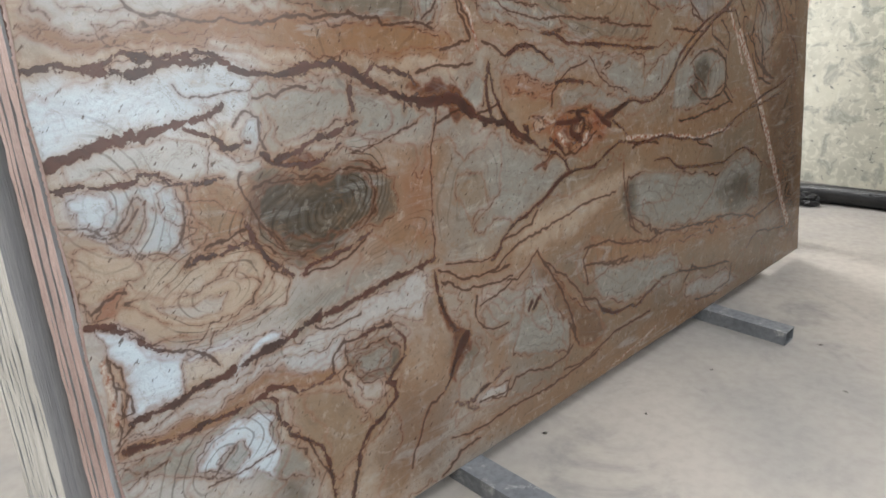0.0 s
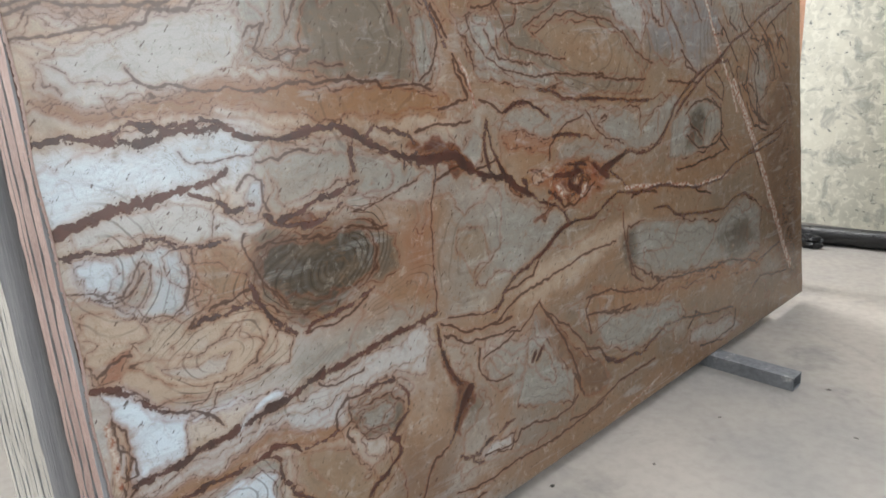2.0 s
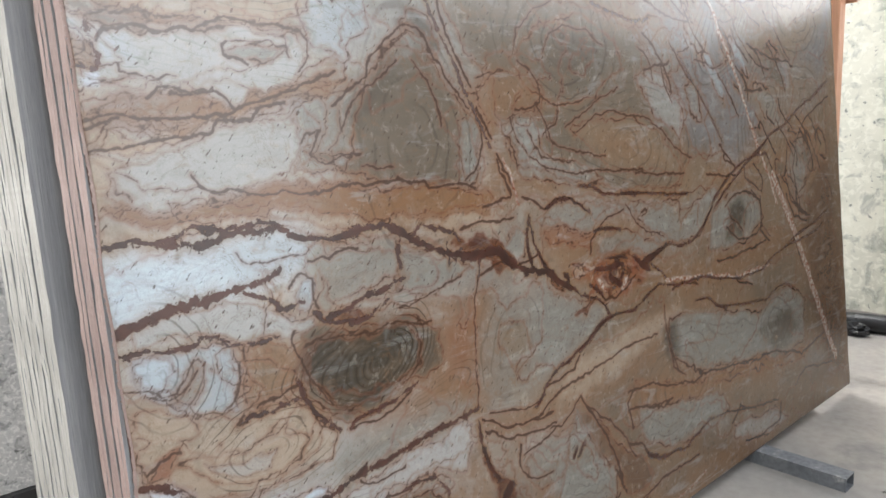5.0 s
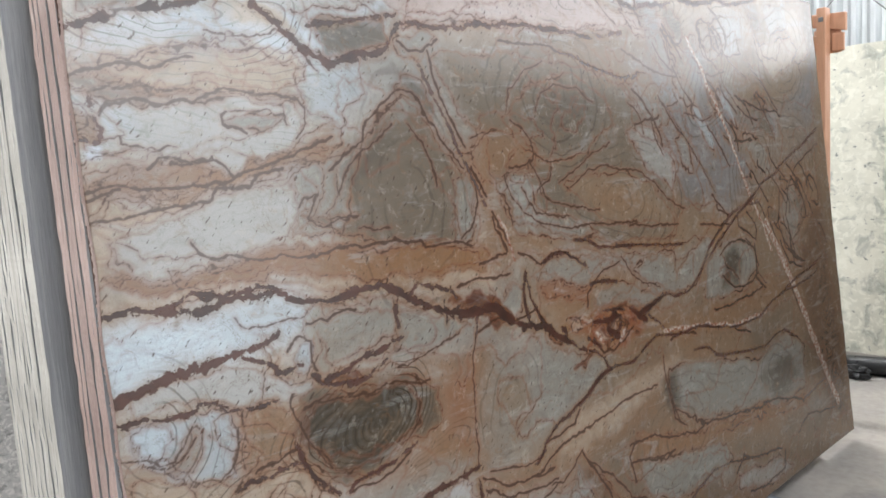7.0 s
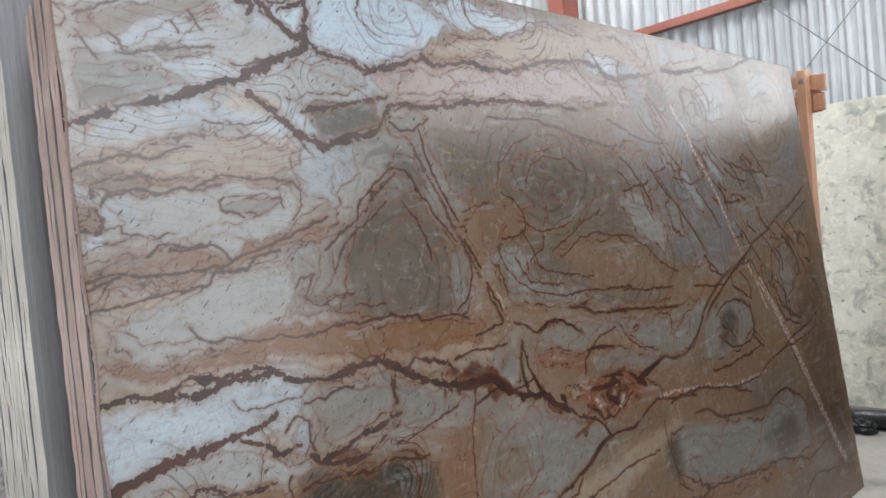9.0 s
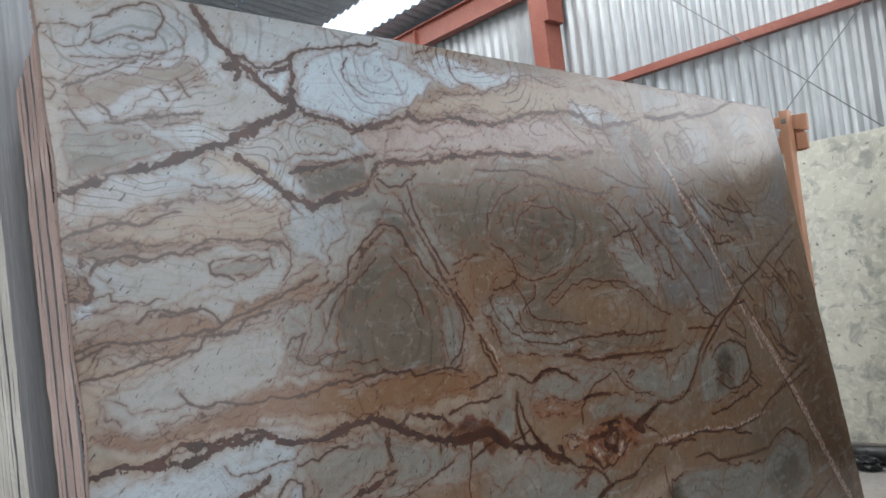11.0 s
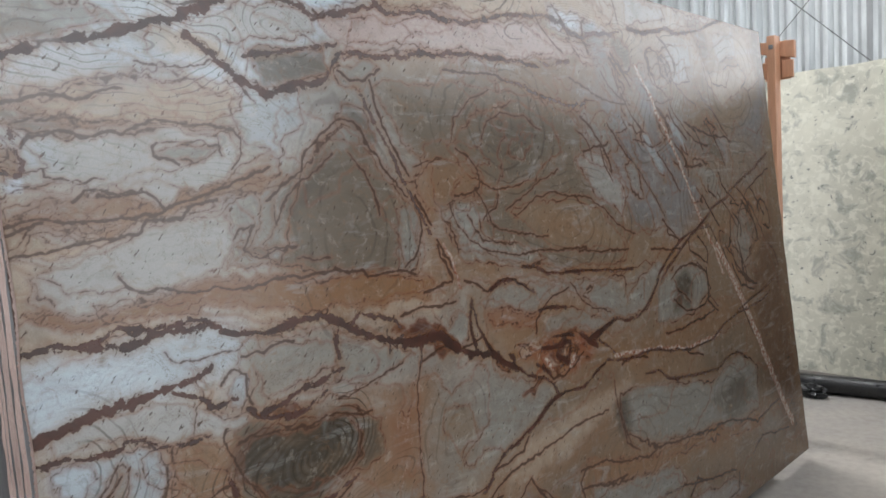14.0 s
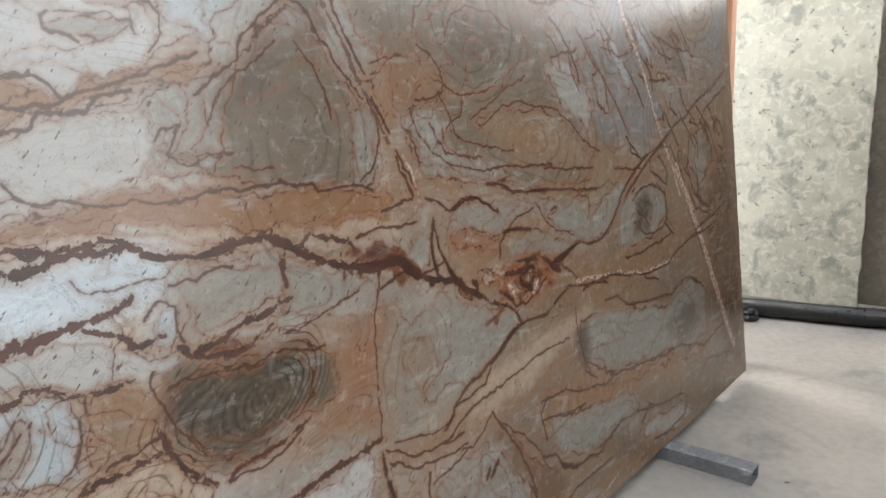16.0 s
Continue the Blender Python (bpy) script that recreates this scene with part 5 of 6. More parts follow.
patch(KREAM, 0.45, 24.3, 0.8, [(0.026, 0.792), (0.092, 0.784), (0.189, 0.754), (0.316, 0.748), (0.399, 0.660), (0.376, 0.599), (0.246, 0.604), (0.114, 0.616), (0.035, 0.677), (0.029, 0.727)])
patch(KREAM, 0.5, 13.5, 0.6, [(0.086, 0.688), (0.200, 0.702), (0.288, 0.715), (0.344, 0.667), (0.306, 0.622), (0.167, 0.636)])
patch(LIGHT, 0.3, 8.1, 0.6, [(0.145, 0.678), (0.227, 0.682), (0.281, 0.676), (0.265, 0.648), (0.189, 0.647)])
patch(RUST, 0.2, 8.1, 0.7, [(0.035, 0.683), (0.062, 0.716), (0.102, 0.723), (0.092, 0.706), (0.071, 0.681)])
patch(WHITE, 0.3, 12.15, 1, [(0.029, 0.667), (0.076, 0.660), (0.138, 0.589), (0.188, 0.582), (0.262, 0.568), (0.366, 0.540), (0.351, 0.524), (0.141, 0.501), (0.057, 0.497), (0.059, 0.576), (0.031, 0.616)])
patch(KREAM, 0.4, 10.8, 0.85, [(0.155, 0.573), (0.261, 0.559), (0.319, 0.554), (0.230, 0.514), (0.163, 0.503)])
patch(GREY, 0, 27, 0.8, [(0.370, 0.559), (0.418, 0.620), (0.557, 0.608), (0.772, 0.616), (0.756, 0.595), (0.432, 0.536)])
patch(LIGHT, 0.1, 13.5, 0.8, [(0.138, 0.484), (0.429, 0.518), (0.713, 0.560), (0.755, 0.537), (0.737, 0.461), (0.653, 0.487), (0.512, 0.498), (0.452, 0.484), (0.308, 0.487), (0.165, 0.460), (0.055, 0.464)])
patch(BLUE, 0, 16.2, 0.6, [(0.282, 0.480), (0.452, 0.484), (0.510, 0.482), (0.487, 0.425), (0.390, 0.439)])
patch(OCHRE, 0.2, 9.45, 0.8, [(0.045, 0.438), (0.160, 0.430), (0.301, 0.449), (0.481, 0.383), (0.474, 0.421), (0.306, 0.479), (0.164, 0.453), (0.044, 0.457)])
patch(GREY, 0.3, 13.5, 0.9, [(0.035, 0.413), (0.157, 0.417), (0.275, 0.437), (0.330, 0.394), (0.332, 0.328), (0.377, 0.265), (0.394, 0.190), (0.023, 0.399)])
patch(WHITE, 0.3, 12.15, 0.85, [(0.136, 0.348), (0.170, 0.399), (0.235, 0.414), (0.303, 0.382), (0.326, 0.305), (0.303, 0.241)])
patch(GREY, 0.3, 6.75, 0.7, [(0.176, 0.338), (0.204, 0.371), (0.238, 0.360), (0.242, 0.314), (0.203, 0.300)])
patch(SHADE, 0.7, 9.45, 0.9, [(0.507, 0.460), (0.633, 0.460), (0.663, 0.402), (0.635, 0.342), (0.554, 0.359), (0.511, 0.419)])
patch(GREY, 0.2, 8.1, 0.8, [(0.527, 0.442), (0.614, 0.446), (0.630, 0.415), (0.605, 0.375), (0.550, 0.385)])
patch(TAN, 0.2, 18.9, 0.9, [(0.344, 0.400), (0.492, 0.359), (0.546, 0.293), (0.633, 0.325), (0.610, 0.248), (0.504, 0.198), (0.463, 0.151), (0.407, 0.182), (0.366, 0.285)])
patch(BROWN, 0, 33.75, 0.6, [(0.529, 0.173), (0.646, 0.293), (0.810, 0.251), (0.728, 0.034), (0.553, 0.099)])
patch(GREY, 0.6, 8.1, 0.765, [(0.886, 0.965), (0.941, 0.998), (0.983, 0.967), (0.969, 0.915), (0.929, 0.924)])
patch(GREY, 0.3, 10.8, 0.7225, [(1.001, 1.005), (1.085, 1.031), (1.243, 1.028), (1.506, 1.002), (1.476, 0.955), (1.367, 0.992), (1.264, 0.968), (1.234, 0.942), (1.059, 0.965)])
patch(RUST, 0.2, 13.5, 0.5, [(1.038, 0.962), (1.238, 0.934), (1.213, 0.908), (1.057, 0.933)])
patch(GREY, 0.6, 9.45, 0.68, [(1.241, 0.885), (1.287, 0.929), (1.365, 0.936), (1.447, 0.905), (1.604, 0.863), (1.503, 0.837), (1.363, 0.858)])
patch(RUST, 0, 13.5, 0.85, [(1.161, 0.837), (1.285, 0.869), (1.474, 0.845), (1.502, 0.774), (1.386, 0.743), (1.230, 0.766)])
patch(KREAM, 0.3, 6.75, 0.7, [(1.244, 0.807), (1.308, 0.815), (1.333, 0.765), (1.275, 0.762)])
patch(GREY, 0.4, 13.5, 0.85, [(1.453, 0.954), (1.506, 0.994), (1.756, 1.001), (1.935, 1.016), (1.930, 0.948), (1.794, 0.857), (1.595, 0.879)])
patch(GREY, 0.7, 10.8, 0.9, [(1.861, 0.806), (1.900, 0.950), (2.013, 0.993), (2.203, 0.961), (2.255, 0.883), (2.149, 0.814), (1.984, 0.798)])
patch(OLIVE, 0, 10.8, 0.9, [(1.982, 0.832), (1.996, 0.943), (2.097, 0.954), (2.143, 0.892), (2.084, 0.827)])
patch(GREY, 0, 40.5, 0.8, [(0.850, 0.830), (1.091, 0.804), (1.304, 0.706), (1.031, 0.594), (0.824, 0.576), (0.808, 0.691)])
patch(GREY, 0, 24.3, 0.595, [(1.027, 0.821), (1.290, 0.705), (1.149, 0.643), (1.043, 0.609), (1.007, 0.704)])
patch(TAN, 0.05, 24.3, 0.6, [(0.856, 0.708), (0.881, 0.771), (0.959, 0.756), (0.972, 0.668), (0.907, 0.625)])
patch(KREAM, 0, 16.2, 0.6, [(1.072, 0.537), (1.171, 0.606), (1.578, 0.664), (1.676, 0.633), (1.323, 0.517), (1.081, 0.495)])
patch(GREY, 0.6, 12.15, 0.95, [(1.600, 0.624), (1.837, 0.603), (2.214, 0.532), (2.454, 0.578), (2.625, 0.503), (2.591, 0.328), (2.430, 0.316), (2.004, 0.373), (1.805, 0.398), (1.626, 0.481)])
patch(GREY, 0, 20.25, 0.51, [(1.729, 0.590), (2.170, 0.513), (2.177, 0.415), (1.842, 0.429)])
patch(OLIVE, 0, 13.5, 0.85, [(1.571, 0.603), (1.643, 0.610), (1.667, 0.500), (1.616, 0.455)])
patch(SHADE, 0, 16.2, 0.9, [(2.220, 0.460), (2.464, 0.490), (2.556, 0.390), (2.349, 0.353)])
patch(OCHRE, 0.4, 9.45, 0.8, [(1.407, 0.460), (1.805, 0.374), (2.431, 0.307), (2.654, 0.284), (2.601, 0.247), (2.006, 0.326), (1.769, 0.334), (1.465, 0.390)])
patch(GREY, 0.5, 10.8, 0.9, [(1.435, 0.395), (1.769, 0.328), (1.926, 0.280), (1.970, 0.207), (1.772, 0.188), (1.559, 0.213), (1.463, 0.268), (1.425, 0.347)])
patch(BROWN, 0.7, 8.1, 0.9, [(1.138, 0.454), (1.212, 0.432), (1.372, 0.276), (1.492, 0.158), (1.368, 0.146), (1.340, 0.194), (1.233, 0.322)])
patch(GREY, 0.6, 10.8, 0.85, [(1.139, 0.478), (1.312, 0.220), (1.303, 0.152), (1.097, 0.198), (1.027, 0.243), (1.089, 0.371)])
patch(GREY, 0.5, 10.8, 0.595, [(0.911, 0.400), (0.996, 0.431), (1.111, 0.410), (1.056, 0.319), (0.943, 0.328)])
patch(LIGHT, 0.7, 5.4, 0.85, [(0.884, 0.150), (0.931, 0.179), (1.023, 0.177), (1.025, 0.141), (0.932, 0.139)])
patch(LIGHT, 0.4, 10.8, 0.56, [(2.015, 0.145), (2.346, 0.115), (2.458, 0.037), (2.253, 0.028), (2.018, 0.090)])
patch(BROWN, 0, 18.9, 0.9, [(2.611, 0.829), (2.864, 1.167), (3.058, 0.054), (2.867, 0.157), (2.695, 0.495)])
patch(GREY, 0.4, 10.8, 0.595, [(2.453, 1.051), (2.519, 1.130), (2.621, 1.148), (2.670, 0.999), (2.602, 0.895), (2.493, 0.925)])
patch(LIGHT, 0.7, 10.8, 0.95, [(-0.013, 1.382), (0.013, 1.410), (0.071, 1.416), (0.197, 1.414), (0.281, 1.436), (0.390, 1.409), (0.405, 1.377), (0.355, 1.306), (0.275, 1.297), (0.222, 1.291), (0.185, 1.310), (0.060, 1.323), (0.005, 1.340)])
patch(BLUE, 0, 20.25, 0.6, [(-0.005, 1.384), (0.020, 1.406), (0.095, 1.403), (0.106, 1.349), (0.021, 1.346)])
patch(GREY, 0.8, 6.75, 0.8, [(0.241, 1.384), (0.298, 1.402), (0.353, 1.387), (0.327, 1.360), (0.252, 1.367)])
patch(SHADE, 0.3, 13.5, 0.75, [(-0.020, 1.394), (-0.001, 1.426), (0.074, 1.447), (0.143, 1.439), (0.105, 1.418), (0.014, 1.415)])
patch(TAN, 0.1, 18.9, 0.75, [(0.035, 1.460), (0.270, 1.522), (0.399, 1.481), (0.404, 1.420), (0.293, 1.445), (0.161, 1.434), (0.073, 1.440)])
patch(OCHRE, 0, 16.2, 0.5, [(0.099, 1.439), (0.263, 1.465), (0.304, 1.452), (0.179, 1.428)])
patch(TAN, 0.8, 6.75, 0.8, [(-0.008, 1.350), (0.011, 1.389), (0.033, 1.376), (0.040, 1.357)])
patch(WHITE, 0, 8.1, 0.8, [(0.006, 1.348), (0.038, 1.348), (0.035, 1.322), (0.002, 1.318)])
patch(KREAM, 0.2, 8.1, 0.9, [(0.004, 1.266), (0.095, 1.258), (0.242, 1.286), (0.483, 1.346), (0.428, 1.315), (0.262, 1.275), (0.139, 1.244), (0.007, 1.222)])
patch(OCHRE, 0.3, 8.1, 0.7, [(0.141, 1.266), (0.243, 1.290), (0.484, 1.350), (0.428, 1.312), (0.262, 1.273), (0.159, 1.254)])
patch(OCHRE, 0.3, 10.8, 0.55, [(0.013, 1.272), (0.056, 1.295), (0.147, 1.309), (0.221, 1.283), (0.123, 1.269)])
patch(LIGHT, 0.2, 18.9, 0.9, [(0.043, 1.182), (0.064, 1.214), (0.156, 1.233), (0.239, 1.257), (0.327, 1.272), (0.376, 1.291), (0.421, 1.256), (0.366, 1.209), (0.337, 1.159), (0.225, 1.143), (0.185, 1.143), (0.082, 1.150)])
patch(KREAM, 0.1, 13.5, 0.8, [(0.010, 1.219), (0.064, 1.214), (0.043, 1.182), (0.064, 1.143), (0.005, 1.133)])
patch(OCHRE, 0.4, 12.15, 0.7, [(0.039, 1.148), (0.174, 1.136), (0.246, 1.146), (0.458, 1.138), (0.658, 1.121), (0.825, 1.096), (0.854, 1.035), (0.589, 1.060), (0.399, 1.075), (0.273, 1.094), (0.143, 1.123), (0.054, 1.126)])
patch(OCHRE, 0, 27, 0.6, [(0.405, 1.124), (0.657, 1.115), (0.842, 1.090), (0.836, 1.038), (0.504, 1.072)])
patch(GREY, 0.4, 18.9, 0.7, [(0.353, 1.294), (0.481, 1.331), (0.536, 1.332), (0.492, 1.198), (0.461, 1.165), (0.348, 1.157), (0.366, 1.209)])
patch(TAUPE, 0.5, 16.2, 0.95, [(0.492, 1.196), (0.537, 1.341), (0.667, 1.448), (0.765, 1.326), (0.840, 1.222), (0.810, 1.120), (0.659, 1.131), (0.462, 1.167), (0.378, 1.205)])
patch(OLIVE, 0, 21.6, 0.5, [(0.497, 1.260), (0.549, 1.330), (0.611, 1.364), (0.591, 1.296), (0.526, 1.250)])
patch(GREY, 0.3, 10.8, 0.8, [(0.775, 1.239), (0.828, 1.273), (0.848, 1.209), (0.810, 1.123), (0.760, 1.120)])
patch(GREY, 0.5, 8.1, 0.7, [(0.617, 1.413), (0.668, 1.456), (0.712, 1.433), (0.685, 1.402)])
patch(TAUPE, 0.1, 29.7, 0.95, [(0.739, 1.524), (0.998, 1.568), (1.464, 1.491), (1.685, 1.326), (1.712, 1.027), (1.155, 1.084), (0.947, 1.158), (0.890, 1.323), (0.781, 1.452)])
patch(TAUPE, 0.7, 18.9, 0.9, [(0.958, 1.406), (1.049, 1.477), (1.208, 1.506), (1.377, 1.459), (1.422, 1.381), (1.280, 1.304), (1.090, 1.294), (0.990, 1.338)])
patch(SHADE, 0, 27, 0.6, [(1.070, 1.394), (1.156, 1.460), (1.325, 1.458), (1.339, 1.365), (1.186, 1.336)])
patch(OCHRE, 0.2, 29.7, 0.6, [(0.835, 1.324), (0.914, 1.363), (1.014, 1.365), (1.070, 1.309), (1.022, 1.268), (0.880, 1.244)])
patch(GREY, 0.6, 12.15, 0.85, [(0.906, 1.269), (1.020, 1.251), (1.073, 1.162), (1.303, 1.085), (1.153, 1.070), (0.982, 1.116)])
patch(TAN, 0.5, 16.2, 0.8, [(1.171, 1.214), (1.325, 1.253), (1.546, 1.227), (1.690, 1.114), (1.684, 1.065), (1.309, 1.131)])
patch(OCHRE, 0, 18.9, 0.4, [(1.268, 1.212), (1.484, 1.208), (1.624, 1.106), (1.312, 1.155)])
patch(ROSE, 0.1, 10.8, 0.9, [(0.685, 1.597), (0.907, 1.613), (1.224, 1.632), (1.482, 1.637), (1.237, 1.737), (0.696, 1.690)])
patch(SLATE, 0, 27, 0.85, [(1.501, 1.561), (1.903, 1.673), (2.143, 1.423), (2.515, 1.428), (2.879, 1.664), (2.830, 1.315), (2.239, 1.159), (2.055, 1.070), (1.797, 1.146), (1.594, 1.365)])
patch(GREY, 0.5, 9.45, 0.51, [(1.605, 1.449), (1.659, 1.502), (1.720, 1.470), (1.692, 1.382), (1.626, 1.364)])
patch(LIGHT, 0.5, 9.45, 0.49, [(1.476, 1.365), (1.596, 1.373), (1.723, 1.240), (1.697, 1.171), (1.551, 1.264)])
patch(GREY, 0.5, 8.1, 0.4675, [(1.718, 1.329), (1.806, 1.346), (1.827, 1.236), (1.760, 1.257)])
patch(GREY, 0.5, 8.1, 0.51, [(2.482, 1.075), (2.586, 1.180), (2.683, 1.088), (2.617, 0.933), (2.533, 0.915)])
patch(TAN, 0, 21.6, 0.6, [(2.091, 1.344), (2.620, 1.430), (2.837, 1.362), (2.330, 1.154)])
patch(TAN, 0.2, 18.9, 0.6, [(1.760, 1.131), (1.977, 1.096), (1.850, 0.994), (1.698, 0.921), (1.679, 1.030)])
patch(WHITE, 0.3, 12.15, 1, [(0.460, 1.703), (0.498, 1.803), (0.598, 1.846), (0.720, 1.856), (0.781, 1.827), (0.883, 1.799), (0.767, 1.731), (0.633, 1.678), (0.523, 1.690)])
patch(WHITE, 0.3, 8.1, 0.9, [(0.383, 1.759), (0.434, 1.790), (0.471, 1.787), (0.451, 1.727), (0.427, 1.735)])
patch(LIGHT, 0, 13.5, 0.9, [(0.212, 1.711), (0.295, 1.745), (0.381, 1.737), (0.436, 1.708), (0.338, 1.658), (0.245, 1.657)])
patch(BLUE, 0, 18.9, 0.8, [(0.046, 1.749), (0.050, 1.806), (0.307, 1.865), (0.311, 1.802), (0.171, 1.760)])
patch(GREY, 0.1, 18.9, 0.9, [(0.036, 1.631), (0.117, 1.650), (0.184, 1.619), (0.200, 1.593), (0.109, 1.563), (0.029, 1.544)])
patch(TAUPE, 0, 13.5, 0.6, [(0.034, 1.606), (0.081, 1.611), (0.119, 1.573), (0.029, 1.553)])
patch(TAN, 0.1, 13.5, 0.8, [(0.043, 1.712), (0.125, 1.736), (0.276, 1.762), (0.294, 1.736), (0.167, 1.716), (0.078, 1.675), (0.038, 1.660)])
patch(TAUPE, 0.3, 8.1, 0.7, [(0.101, 1.650), (0.171, 1.670), (0.256, 1.671), (0.169, 1.649)])
patch(WHITE, 0.1, 10.8, 0.9, [(0.816, 1.830), (0.894, 1.871), (1.010, 1.861), (1.207, 1.855), (1.039, 1.791), (0.919, 1.790)])
patch(KREAM, 0.3, 10.8, 0.9, [(0.767, 1.729), (0.914, 1.761), (1.230, 1.849), (1.615, 1.835), (1.733, 1.773), (1.311, 1.748), (1.070, 1.723), (0.870, 1.716)])
patch(LIGHT, 0.2, 12.15, 0.9, [(1.232, 1.859), (1.500, 1.865), (1.980, 1.880), (2.426, 1.876), (2.125, 1.801), (1.734, 1.777), (1.616, 1.839)])
patch(ROSE, 0.2, 10.8, 0.95, [(0.602, 1.660), (0.865, 1.685), (1.307, 1.728), (1.577, 1.668), (1.289, 1.640), (0.750, 1.618), (0.626, 1.621)])
patch(LIGHT, 0.3, 10.8, 0.9, [(0.322, 1.611), (0.445, 1.678), (0.573, 1.659), (0.597, 1.625), (0.484, 1.593), (0.374, 1.575)])
patch(SHADE, 0.3, 13.5, 0.85, [(0.443, 1.566), (0.623, 1.600), (0.646, 1.554), (0.527, 1.514), (0.473, 1.501)])
patch(GREY, 0.3, 10.8, 0.8, [(0.655, 1.567), (0.729, 1.590), (0.759, 1.566), (0.713, 1.532), (0.674, 1.537)])
patch(BLUE, 0.4, 10.8, 0.85, [(1.925, 1.668), (2.186, 1.705), (2.208, 1.624), (1.949, 1.609)])
patch(KREAM, 0.5, 10.8, 0.85, [(2.293, 1.757), (2.752, 1.868), (2.808, 1.676), (2.486, 1.567), (2.352, 1.631)])
patch(KREAM, 0, 12.15, 0.8, [(0.248, 1.592), (0.332, 1.598), (0.405, 1.544), (0.325, 1.535), (0.233, 1.544)])
patch(KREAM, 0.9, 5.4, 0.9, [(0.031, 0.614), (0.055, 0.578), (0.061, 0.533), (0.044, 0.476), (0.032, 0.477), (0.028, 0.569)])
patch(LIGHT, 0.8, 4.05, 0.9, [(0.037, 0.565), (0.053, 0.547), (0.048, 0.501), (0.037, 0.512)])
patch(VEIN_RED, 0.3, 3.375, 0.95, [(0.730, 0.984), (0.786, 0.975), (0.830, 0.983), (0.882, 0.970), (0.920, 0.938), (0.956, 0.899), (0.895, 0.912), (0.866, 0.899), (0.846, 0.929), (0.800, 0.942), (0.760, 0.963)])
patch(VEIN_RED, 0.3, 3.375, 0.95, [(0.371, 0.902), (0.410, 0.888), (0.491, 0.879), (0.508, 0.863), (0.456, 0.861), (0.397, 0.879)])
patch(LIGHT, 0, 5.4, 0.8, [(0.156, 1.077), (0.196, 1.083), (0.221, 1.069), (0.192, 1.063), (0.162, 1.066)])
patch(LIGHT, 0, 4.05, 0.8, [(0.249, 1.073), (0.294, 1.077), (0.303, 1.068), (0.258, 1.066)])
# pale cells that also lift the top-left brightness through colour
patch(BLUE, 0.1, 18.9, 0.8, [(0.437, 1.512), (0.552, 1.503), (0.569, 1.420), (0.483, 1.376), (0.411, 1.401), (0.396, 1.467)])
patch(KREAM, 0.2, 13.5, 0.7, [(0.053, 1.475), (0.192, 1.505), (0.401, 1.511), (0.418, 1.456), (0.232, 1.437), (0.091, 1.448)])
patch(BLUE, 0, 18.9, 0.7, [(0.152, 1.561), (0.258, 1.593), (0.291, 1.518), (0.172, 1.495)])
patch(VEIN_RED, 0.3, 3.375, 0.95, [(0.798, 0.476), (0.826, 0.403), (0.873, 0.370), (0.886, 0.331), (0.841, 0.298), (0.810, 0.251), (0.793, 0.275), (0.822, 0.332), (0.811, 0.390), (0.785, 0.473)])
# cream base along the top band, part of its bright light painted in
patch(KREAM, 0, 29.7, 0.7, [(1.422, 1.883), (2.765, 1.880), (2.769, 1.712), (2.183, 1.668), (1.629, 1.693), (1.381, 1.712)])
patch(LIGHT, 0.4, 10.8, 0.85, [(1.794, 1.868), (2.040, 1.879), (2.067, 1.835), (1.792, 1.800)])
patch(BLUE, 0.3, 21.6, 0.7, [(1.913, 1.716), (2.233, 1.752), (2.238, 1.671), (1.929, 1.645)])
patch(TAN, 0.4, 10.8, 0.8, [(2.287, 1.777), (2.576, 1.822), (2.646, 1.718), (2.366, 1.663)])
patch(SHADE, 0.2, 10.8, 0.6, [(2.221, 1.849), (2.319, 1.870), (2.393, 1.739), (2.316, 1.723)])
patch(LIGHT, 0.5, 8.1, 0.7, [(2.422, 1.822), (2.613, 1.849), (2.632, 1.754), (2.461, 1.720)])
patch(ROSE, 0.3, 10.8, 0.8, [(1.479, 1.702), (1.729, 1.699), (1.784, 1.651), (1.552, 1.640)])
patch(WHITE, 0.3, 10.8, 0.8, [(1.400, 1.790), (1.619, 1.775), (1.705, 1.735), (1.512, 1.716), (1.387, 1.738)])
# cells end

# slanting sheared cells and cracks at the far end, broken red stone where the veins meet
rng = random.Random(33)
for k in range(34):
    e = rng.random()
    u0, v0 = 1.62 + 0.95 * e + rng.uniform(-0.35, 0.25), 1.74 - 0.62 * e + rng.uniform(-0.16, 0.14)
    long, bend = rng.uniform(0.09, 0.26), rng.uniform(-0.05, 0.05)
    line = [(u0 + 0.62 * long * q + bend * math.sin(3 * q), v0 - 0.62 * long * q + 0.5 * bend * math.cos(3 * q)) for q in (0, 0.25, 0.5, 0.75, 1)]
    crack(rng.choice((1.2, 1.6, 2.0)), line)
for k in range(22):
    e = rng.random()
    u0, v0 = 1.62 + 0.95 * e + rng.uniform(-0.3, 0.28), 1.74 - 0.62 * e + rng.uniform(-0.16, 0.12)
    a, b = rng.uniform(0.05, 0.13), rng.uniform(0.018, 0.04)
    ring_points = [(u0 + 0.72 * a * math.cos(q) + 0.69 * b * math.sin(q) * 1.6, v0 - 0.72 * a * math.cos(q) + 0.69 * b * math.sin(q)) for q in (0.7 * n for n in range(9))]
    patch(rng.choice((LIGHT, BLUE, SLATE, TAN, SHADE, GREY)), 0.8, 9, 0.6, ring_points)
